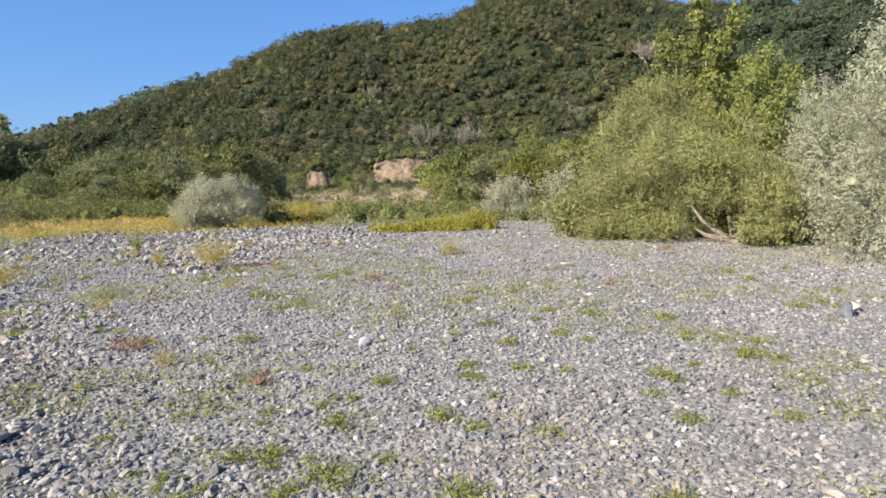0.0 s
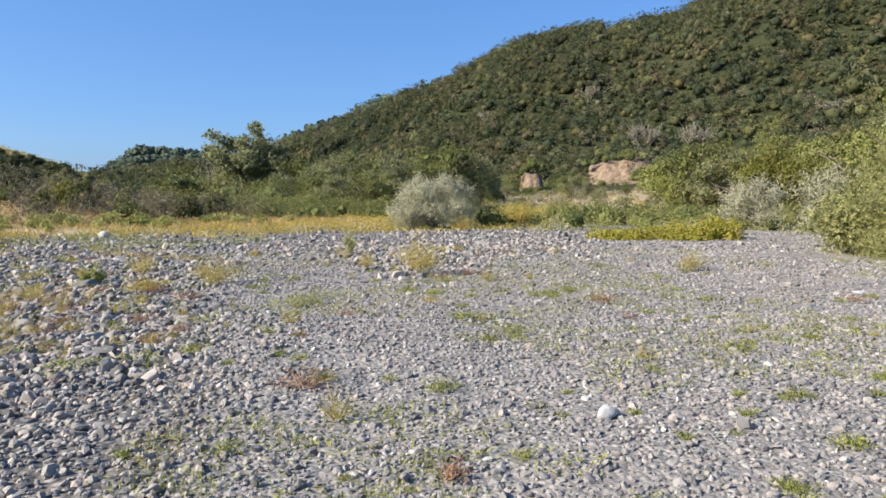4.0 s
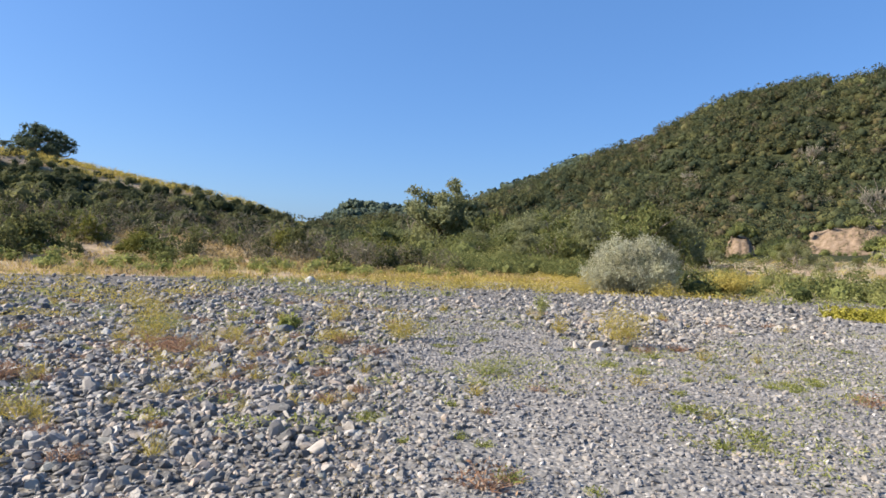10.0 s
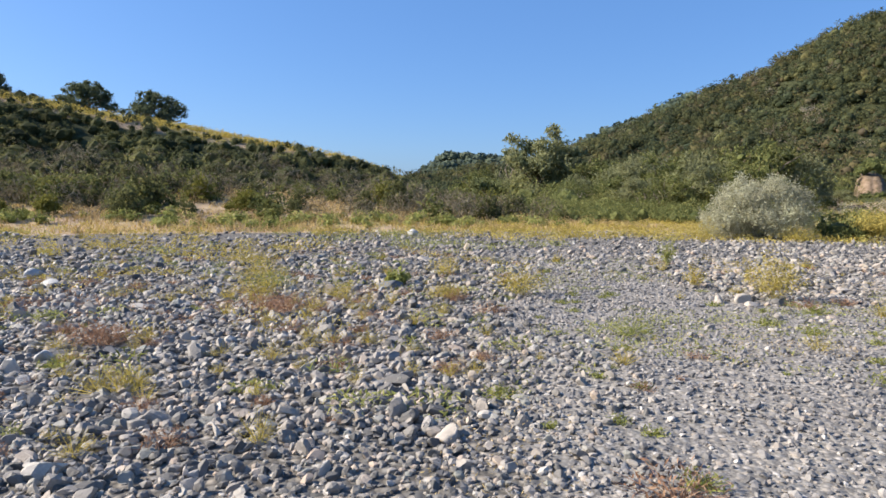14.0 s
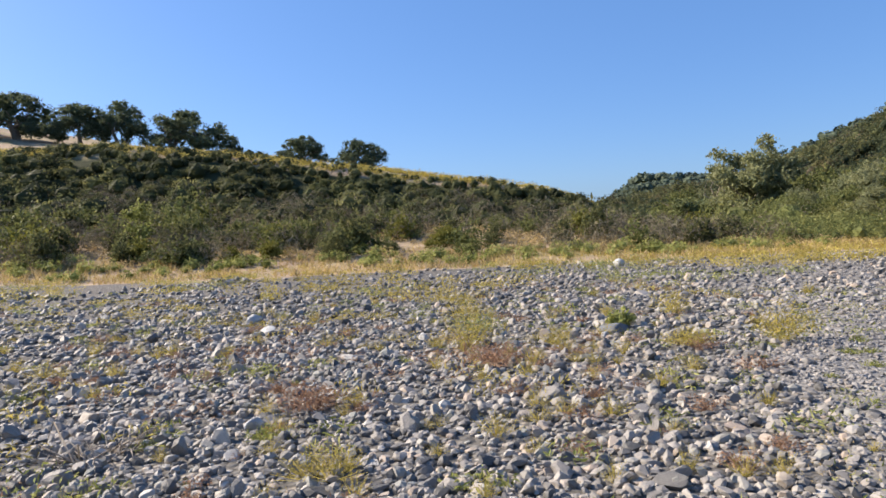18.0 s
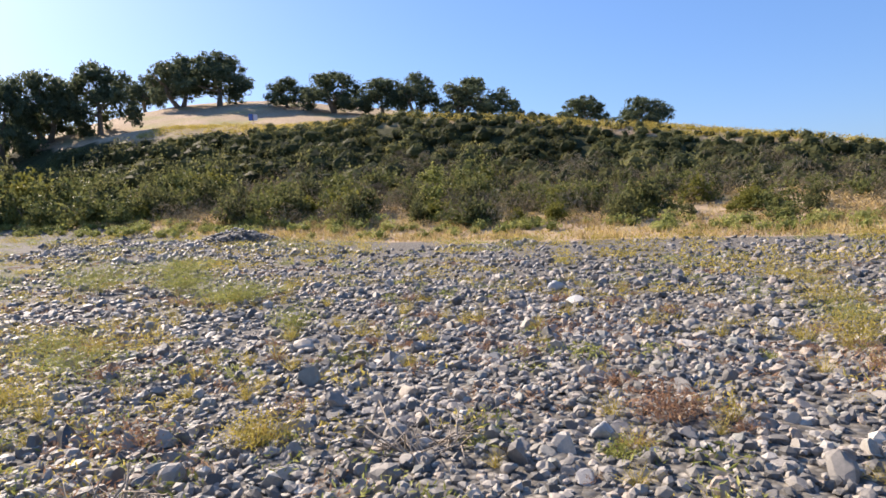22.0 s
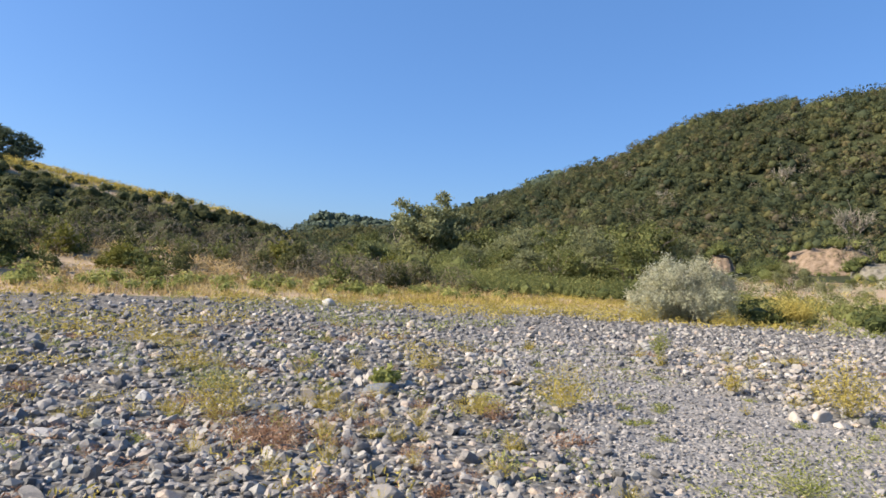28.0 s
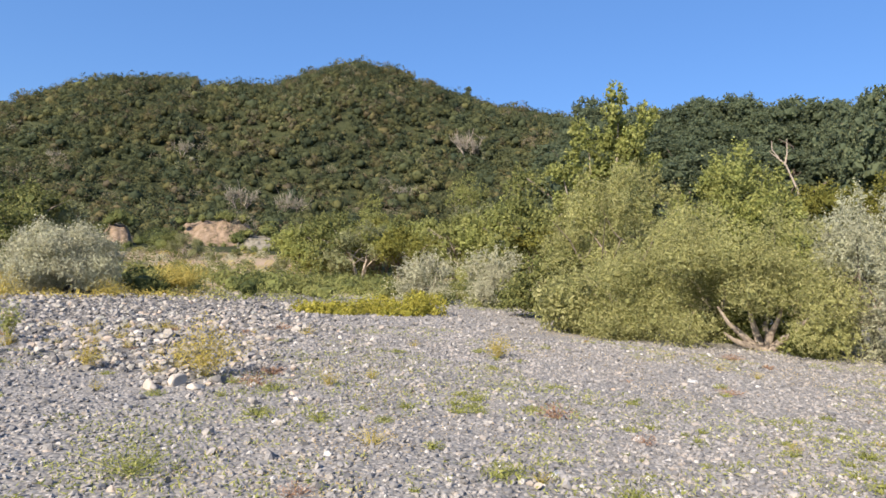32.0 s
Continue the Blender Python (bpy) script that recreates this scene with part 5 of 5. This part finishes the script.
weed("yellow_weed", "large yellow-green weed clump over cobbles", -7.3, 11.3, 1.2, 0.5, 800, 0.02, YELLOW, 32)
weed("yellow_weed", "large yellow-green weed clump over cobbles", -4.2, 12.6, 0.9, 0.4, 600, 0.02, YELLOW, 33)
for k, (x, y, w, h) in enumerate(((-13.5, 1.5, 1.7, 0.4), (-10.2, 2.6, 1.5, 0.35), (-9.2, 1.9, 1.3, 0.35), (-7.8, 1.7, 1.0, 0.3), (-6.8, 3.5, 0.7, 0.3), (-11.8, 2.4, 1.4, 0.35), (-8.7, 13.2, 1.6, 0.45), (-6.4, 10.2, 1.2, 0.4), (-3.2, 9.6, 0.7, 0.3))):
    weed("yellow_weed", "spreading yellow-green weed clump over cobbles", x, y, w, h, 1300, 0.014, (YELLOW, WEED)[k % 2], 600 + k, "spreading weeds")
weed("yellow_weed", "thin yellow weed at the gravel edge", 0.1, 12.2, 0.5, 0.5, 400, 0.02, YELLOW, 34)
weed("yellow_weed", "pale yellow weed by itself on fine gravel", 6.2, 11.1, 0.65, 0.5, 500, 0.022, YELLOW, 35)
weed("russet_weed", "low dead reddish-brown bush on cobbles", -4.85, 8.0, 1.3, 0.28, 900, 0.022, RUSSET, 36)
weed("russet_weed", "low dead reddish-brown bush on cobbles", -5.3, 5.75, 0.75, 0.3, 700, 0.02, RUSSET, 37)
weed("reed_clump", "upright yellow-green reed clump behind the gravel", 6.6, 27.0, 2.3, 1.3, 1500, 0.10, YELLOW, 38, "reeds", 0.12, 0.15)


def dead_brush(x, y, w, h, seed, label):
    """A tangle of bare twigs."""
    rnd = np.random.default_rng(seed)
    ob = thing("dead_brush", pose(x, y, zland(x, y) - 0.01), label, "dead brush", "dead brush")
    for k in range(44):
        a, q = rnd.uniform(0, 6.28), rnd.uniform(0.4, 1.0)
        p0 = np.array([rnd.uniform(-0.2, 0.2) * w, rnd.uniform(-0.2, 0.2) * w, 0.0])
        p2 = p0 + np.array([math.cos(a) * q * w / 2, math.sin(a) * q * w / 2, h * rnd.uniform(0.1, 1.0)])
        p1 = (p0 + p2) / 2 + rnd.normal(0, 0.06, 3) + np.array([0, 0, h * 0.15])
        part("twig", mesh_np("twig", *limb([p0, p1, p2], [0.007, 0.005, 0.002], 5), PALE_BARK, flat=False), ob)


dead_brush(-5.95, 4.33, 0.9, 0.18, 41, "tangle of dry grey twigs lying on cobbles")
dead_brush(-6.1, 2.5, 0.8, 0.25, 42, "dark dead root tangle on cobbles")
# ground-cover patch on the gravel
cv = np.random.default_rng(55)
ob = thing("ground_cover", pose(9.4, 19.2, zland(9.4, 19.2) - 0.03, 0, 0, -14), "low bright yellow-green leafy ground-cover patch on gravel", "plant")
blobs = [(u + cv.uniform(-0.15, 0.15), cv.uniform(-0.85, 0.85) * (1 - 0.3 * abs(u) / 2.2), 0.06, cv.uniform(0.3, 0.55), cv.uniform(0.3, 0.5), cv.uniform(0.8, 1.3) * (0.36 + 0.12 * max(-0.8, u))) for u in np.linspace(-2.1, 2.1, 34)]
part("foliage", crown_mesh("foliage", cv, blobs, 36000, 0.024, COVER, 0.75, True, 0.0, 0.5, 6, 2.2, 0.25), ob)

GREEN = foliage("green_weed_leaves", (0.15, 0.17, 0.045), (0.28, 0.30, 0.09), (0.44, 0.44, 0.15), 0.4, 0.5, 1.5)
protos_w = {}
for kind, mat, rows in (("green", GREEN, ((0.26, 0.10, 110, 0.014), (0.18, 0.08, 70, 0.013), (0.38, 0.12, 150, 0.015))),
                        ("yellow", YELLOW, ((0.35, 0.3, 170, 0.010), (0.5, 0.26, 230, 0.010), (0.3, 0.2, 120, 0.010))),
                        ("russet", RUSSET, ((0.4, 0.16, 130, 0.016), (0.55, 0.18, 170, 0.016), (0.3, 0.12, 90, 0.016)))):
    protos_w[kind] = [tuft_mesh(np.random.default_rng(100 + k), w, h, n, leaf, mat, 0.5, 0.35) for k, (w, h, n, leaf) in enumerate(rows)]
LABELS = {"green": "small low green weed growing through gravel", "yellow": "thin yellow-green dry weed among stones", "russet": "low reddish-brown dried weed among cobbles"}
wd = np.random.default_rng(66)
for kind, count, want in (("green", 299, 0), ("yellow", 290, 1), ("russet", 190, 1)):
    made = 0
    while made < count:
        r, a = 2.2 + 14 * wd.uniform() ** (0.8 if want else 1.5), radians(wd.uniform(-58, 98))
        x, y = (-1.0 if want else 0.0) - math.sin(a) * r, (0.8 if want else -2.0) + math.cos(a) * r
        c = float(cobbly(np.array([x]), np.array([y]))[0])
        patch = float(wave(np.array([x]), np.array([y]), 2.2, 70 + len(kind))[0])
        if want and c < 0.5 and wd.uniform() > 0.12 or not want and c > 0.5 and wd.uniform() > 0.3 or patch < wd.uniform(-0.7, 0.5):
            continue
        set_weed(protos_w[kind][int(wd.integers(3))], kind + "_weed", LABELS[kind], x, y, wd.uniform(0, 360), wd.uniform(0.4, 1.1), kind + " weeds")
        made += 1


def weed_field(name, label, x, y, h, spread, per, leaf, mat, seed):
    """Weeds past counting, as one mesh."""
    rnd = np.random.default_rng(seed)
    n = len(x)
    a, q = rnd.uniform(0, 6.28, (n, per)), np.sqrt(rnd.uniform(0, 1, (n, per)))
    hh = h * rnd.uniform(0.5, 1.2, (n, 1))
    p = np.stack([x[:, None] + np.cos(a) * q * spread / 2, y[:, None] + np.sin(a) * q * spread / 2, land(x, y)[:, None] + hh * rnd.uniform(0.05, 1, (n, per)) * (1 - 0.5 * q)], -1).reshape(-1, 3)
    v, f = quads_at(p, np.tile([[0, -0.3, 0.6]], (len(p), 1)), leaf, rnd, 0.25)
    return tagged(new(name, mesh_np(name, v, f, mat, np.repeat(np.repeat(rnd.uniform(0, 1, n), per), 4))), label, "weeds", kind="stuff")


x, y, s, a = bank_points(wd, 2600, 12, 32, -14, 80)
ok = wave(x, y, 3.5, 81) + 0.06 * (s - 22) > 0.0
weed_field("far_weeds", "yellow-green weeds over the far cobbles", x[ok], y[ok], 0.35, 0.7, 36, 0.05, YELLOW, 82)
x, y, s, a = bank_points(wd, 1900, 12, 31, -8, 70)
ok = wave(x, y, 3.0, 83) + 0.05 * (s - 22) > 0.1
weed_field("far_green_weeds", "green weeds over the far cobbles", x[ok], y[ok], 0.3, 0.7, 36, 0.045, WEED, 84)
for nm, text, count, h, wide, mat, seed in (("cobble_weeds", "drifts of thin yellow-green weeds among cobbles", 1500, 0.2, 0.5, YELLOW, 93), ("green_cobble_weeds", "bright green weeds among cobbles", 900, 0.14, 0.4, WEED, 94), ("red_cobble_weeds", "reddish dried weeds among cobbles", 900, 0.1, 0.5, RUSSET, 95)):
    x, y, s, a = bank_points(wd, count, 4, 20, -4, 32)
    ok = (wave(x, y, 2.4, seed) + 0.5 * wave(x, y, 0.9, seed + 20) > 0.1) & (cobbly(x, y) > 0.4)
    weed_field(nm, text, x[ok], y[ok], h, wide, 54, 0.028, mat, seed + 40)
for nm, text, count, h, wide, mat, seed in (("drift_weeds", "thin yellow-green weeds spreading over cobbles", 330, 0.2, 0.5, YELLOW, 193), ("drift_green_weeds", "thin green weeds spreading over cobbles", 240, 0.16, 0.4, WEED, 194), ("drift_red_weeds", "thin reddish dried weeds over cobbles", 150, 0.12, 0.4, RUSSET, 195)):
    x, y = wd.uniform(-14, -5.2, count), wd.uniform(-0.5, 4.0, count)
    ok = wave(x, y, 1.6, seed) + 0.25 * (2.4 - y) > -0.1
    weed_field(nm, text, x[ok], y[ok], h, wide, 40, 0.024, mat, seed + 40)
x, y = wd.uniform(-3.0, 1.4, 420), wd.uniform(-0.6, 2.8, 420)
ok = wave(x, y, 0.9, 211) + 0.6 * wave(x, y, 0.4, 212) > 0.1
weed_field("near_weeds", "small fresh green weeds through the dark gravel", x[ok], y[ok], 0.08, 0.16, 26, 0.012, WEED, 213)
# grass along the crest of the terrace
x, y, s, a = bank_points(wd, 1500, 58.5, 67, -10, 75)
weed_field("crest_grass", "tall yellow-green grass along the terrace crest", x, y, 0.6, 1.1, 34, 0.10, YELLOW, 96)
x, y, s, a = bank_points(wd, 2700, 33, 48, -16, 80)
ok = wave(x, y, 6, 97) > -0.8
weed_field("bank_grass", "dry straw grass between the shrubs of the bank", x[ok], y[ok], 0.5, 1.0, 34, 0.10, STRAW, 98)
x, y, az, r = scatter(wd, 1900, -16, 15, 24.5, 62)
weed_field("meadow", "yellow-flowering weeds beyond the gravel", x, y, 0.32, 1.2, 34, 0.06, YELLOW, 85)
x, y, az, r = scatter(wd, 260, -48, -12, 24.5, 36)
weed_field("bank_weeds", "olive weeds behind the gravel", x, y, 0.5, 0.9, 34, 0.06, WEED, 86)

# sprinkles of tiny seedlings over the fine gravel
n = 11000
r, a = 1.5 + 18 * wd.uniform(0, 1, n) ** 0.8, np.radians(wd.uniform(-62, 60, n))
x, y = -0.2 - np.sin(a) * r, -2.4 + np.cos(a) * r
ok = (wave(x, y, 1.5, 87) + 0.5 * wave(x, y, 0.6, 88) > 0.05) & (cobbly(x, y) < 0.8)
weed_field("seedlings", "tiny pale green seedlings sprinkled over gravel", x[ok], y[ok], 0.07, 0.26, 11, 0.02, WEED, 89)
ok = (wave(x, y, 1.9, 187) + 0.5 * wave(x, y, 0.5, 188) > 0.25) & (cobbly(x, y) < 0.9)
weed_field("dry_seedlings", "tiny straw-coloured dry stalks on gravel", x[ok], y[ok], 0.09, 0.3, 9, 0.012, STRAW, 90)


def dry_grass():
    rnd = np.random.default_rng(91)
    x, y, s, a = bank_points(rnd, 26000, 28.8, 34.0, -16, 75)
    grow = s > 28.5 + np.clip(0.14 * (a - 14), 0, 4.5)
    x, y = x[grow], y[grow]
    ok = rnd.uniform(0, 1, len(x)) < 0.55 + 0.6 * wave(x, y, 2.0, 92)
    x, y = x[ok], y[ok]
    n = len(x)
    base = np.stack([x, y, land(x, y)], -1)
    h = rnd.uniform(0.12, 0.36, n)[:, None]
    lean = rnd.normal(0, 0.12, (n, 3)) * (1, 1, 0)
    side = rnd.normal(0, 1, (n, 3)) * (1, 1, 0)
    side *= 0.03 / np.linalg.norm(side, axis=1)[:, None]
    v = np.stack([base - side, base + side, base + lean + h * (0, 0, 1.0)], 1).reshape(-1, 3)
    tagged(new("dry_grass", mesh_np("dry_grass", v, np.arange(3 * n).reshape(-1, 3), STRAW, np.repeat(rnd.uniform(0, 1, n), 3))), "strip of tall dry golden grass along the bank foot", "grass", kind="stuff")


dry_grass()


# ---- single stones ----
def pale_stone(name, c0, c1):
    m, nt, b = material(name, 0.7)
    co = nt.nodes.new("ShaderNodeTexCoord").outputs["Object"]
    n = noise_out(nt, 6, 6, 0.65, co)
    nt.links.new(ramp(nt, [(0.3, c0), (0.7, c1)], n), b.inputs["Base Color"])
    bump(nt, b, noise_out(nt, 20, 6, 0.7, co), 0.6, 0.02)
    return m


BUFF = pale_stone("buff_stone", (0.34, 0.30, 0.25), (0.52, 0.47, 0.41))
WHITE = pale_stone("white_stone", (0.31, 0.32, 0.32), (0.52, 0.51, 0.49))
SLATE = pale_stone("dark_stone", (0.09, 0.10, 0.11), (0.20, 0.21, 0.22))
rock_v, rock_f = stone_shapes(3, 8, 200, 0.8)


def boulder(x, y, d, mat, label, k, tall=1.0):
    ob = new("boulder", mesh_np("boulder", rock_v[k % 8] * (d / 2), rock_f, mat, flat=False))
    ob.matrix_basis = pose(x, y, zland(x, y) + d * 0.13 * tall, 4, 6, 53 * k) @ Matrix.Diagonal((1, 1, tall, 1))
    return tagged(ob, label, "boulder", "single boulders")


PB, PW, PD = "rounded buff boulder bedded in the gravel", "pale whitish boulder among grey cobbles", "dark grey boulder on fine gravel"
for k, (x, y, d, mat, text) in enumerate(((0.71, 10.43, 0.25, BUFF, PB), (0.66, 10.75, 0.32, BUFF, PB), (0.33, 10.7, 0.27, BUFF, PB), (-5.36, 5.22, 0.32, WHITE, PW), (1.58, 3.13, 0.2, WHITE, PW), (-1.52, 4.48, 0.26, BUFF, PB),
                                          (3.25, 4.07, 0.15, WHITE, PW), (1.52, 6.14, 0.13, WHITE, PW), (7.23, 8.11, 0.18, WHITE, PW), (-4.35, 10.0, 0.2, WHITE, PW), (-6.83, 9.4, 0.26, WHITE, PW), (1.32, 5.06, 0.12, BUFF, PB),
                                          (-11.16, 9.96, 0.44, WHITE, PW), (-9.64, 8.99, 0.46, WHITE, PW), (-9.41, 4.82, 0.42, BUFF, PB), (-5.58, 15.1, 0.48, BUFF, PB), (-4.44, 10.5, 0.5, SLATE, "large grey slab among cobbles"), (-9.41, 24.36, 0.6, WHITE, PW),
                                          (6.75, 2.14, 0.38, SLATE, PD), (7.12, 2.3, 0.3, BUFF, PB))):
    boulder(x, y, d, mat, text, k, 0.8)


# ---- gravel heap and board at the bank ----
def heap():
    rnd = np.random.default_rng(301)
    x0, y0 = -37.5, 11.2
    ob = thing("gravel_heap", pose(x0, y0, zland(x0, y0) - 0.1), "long heap of dumped grey gravel before the scrub", "gravel heap")
    g = np.linspace(-1, 1, 24)
    X, Y = np.meshgrid(g * 1.3, g * 2.6)
    q = np.sqrt((X / 1.3) ** 2 + (Y / 2.6) ** 2)
    Z = 0.85 * np.clip(1 - q, 0, 1) ** 0.8 * (1 + 0.25 * wave(X + 50, Y, 0.6, 5)) - 0.02
    idx = np.arange(576).reshape(24, 24)
    f = np.stack([idx[:-1, :-1], idx[:-1, 1:], idx[1:, 1:], idx[1:, :-1]], -1).reshape(-1, 4)
    part("mound", mesh_np("mound", np.stack([X, Y, Z], -1).reshape(-1, 3), f, STONE, flat=False), ob)
    shapes, it = stone_shapes(1, 12, 302)
    n = 420
    u, w = rnd.uniform(-1.2, 1.2, n), rnd.uniform(-2.5, 2.5, n)
    qq = np.sqrt((u / 1.3) ** 2 + (w / 2.6) ** 2)
    z = 0.85 * np.clip(1 - qq, 0, 1) ** 0.8
    v = shapes[rnd.integers(12, size=n)] * rnd.uniform(0.05, 0.16, n)[:, None, None] + np.stack([u, w, z + 0.03], -1)[:, None]
    part("rubble", mesh_np("rubble", v.reshape(-1, 3), (it[None] + (np.arange(n) * len(shapes[0]))[:, None, None]).reshape(-1, 3), STONE), ob)["kind"] = "stuff"


heap()


def board():
    x, y = at_az(73.0, 104.0)
    ob = thing("sign_board", pose(x, y, zland(x, y) - 0.5, 0, 0, 73) @ Matrix.Scale(0.8, 4), "blue and white two-panel sign on a dark post on dry grass", "sign")
    _, nt, b = steel = material("sign_blue", 0.5)
    nt.links.new(ramp(nt, [(0.3, (0.05, 0.11, 0.36)), (0.7, (0.10, 0.19, 0.48))], noise_out(nt, 2.0)), b.inputs["Base Color"])
    _, nt2, b2 = pale = material("sign_white", 0.5)
    nt2.links.new(ramp(nt2, [(0.3, (0.45, 0.5, 0.62)), (0.7, (0.6, 0.64, 0.72))], noise_out(nt2, 2.0)), b2.inputs["Base Color"])
    for nm, m, u0, u1, z0, z1, d in (("panel", steel[0], -0.78, -0.06, 1.3, 2.5, 0.03), ("panel", pale[0], 0.06, 0.75, 1.3, 2.4, 0.03), ("post", BARK, -0.06, 0.06, -0.3, 2.6, 0.05)):
        bm = bmesh.new()
        bmesh.ops.create_cube(bm, size=1.0, matrix=Matrix.Translation(((u0 + u1) / 2, 0, (z0 + z1) / 2)) @ Matrix.Diagonal((u1 - u0, 2 * d, z1 - z0, 1)))
        bmesh.ops.bevel(bm, geom=list(bm.edges), offset=0.012, segments=1, affect="EDGES")
        me = bpy.data.meshes.new(nm)
        bm.to_mesh(me)
        bm.free()
        me.materials.append(m)
        part(nm, me, ob)


board()
x, y = at_az(58.1, 43.0)
tree("sapling", "slim bright green young tree on the scrub bank", "tree", "", x, y, 1.6, 3.2, 0.3, 0.08, 1500, POPLAR, BARK, 301, 1, 0.05, 12, 0.14, 0.6)


def dead_tree():
    x, y = at_az(-65.4, 48.0)
    ob = thing("dead_tree", pose(x, y, zland(x, y) - 0.1, 0, 0, -70), "leafless pale dead tree with a curved trunk", "tree")
    part("trunk", mesh_np("trunk", *limb([(0.3, 0, 0), (0.25, 0, 3.0), (-0.1, 0, 5.4), (-0.9, 0, 7.2), (-1.9, 0, 8.1)], [0.10, 0.09, 0.07, 0.05, 0.02]), PALE_BARK, flat=False), ob)
    part("limb", mesh_np("limb", *limb([(-0.95, 0, 7.15), (-0.85, 0, 7.9), (-0.9, 0, 8.9)], [0.07, 0.05, 0.02], 6), PALE_BARK, flat=False), ob)
    part("limb", mesh_np("limb", *limb([(-1.3, 0, 7.6), (-1.75, 0, 8.2), (-1.8, 0, 8.8)], [0.05, 0.04, 0.015], 6), PALE_BARK, flat=False), ob)


dead_tree()


# ---- large cobbles of the bar, one by one where the camera passes ----
near = (BIG[:, 0] > -7) & (BIG[:, 0] < 1) & (BIG[:, 1] > 3) & (BIG[:, 1] < 8.5)
order = np.where(near)[0][np.argsort(-BIG[near, 2])][:300]
rest = np.ones(len(BIG), bool)
rest[order] = False
ob = stones("large_cobbles", "larger grey cobbles and small boulders", BIG[rest, 0], BIG[rest, 1], BIG[rest, 2], 2, 36)
ob.parent = ground
shapes, it = stone_shapes(2, 10, 400)
stone_meshes = [mesh_np("stone", v * 0.5, it, STONE) for v in shapes]
for k, i in enumerate(order):
    x, y, d = BIG[i]
    ob = new("stone", stone_meshes[k % 10])
    ob.parent = ground
    ob.matrix_basis = pose(x, y, zland(x, y) + 0.05 * d, 14 * math.sin(k), 14 * math.cos(2.3 * k), 47 * k) @ Matrix.Diagonal((d, d, d, 1))
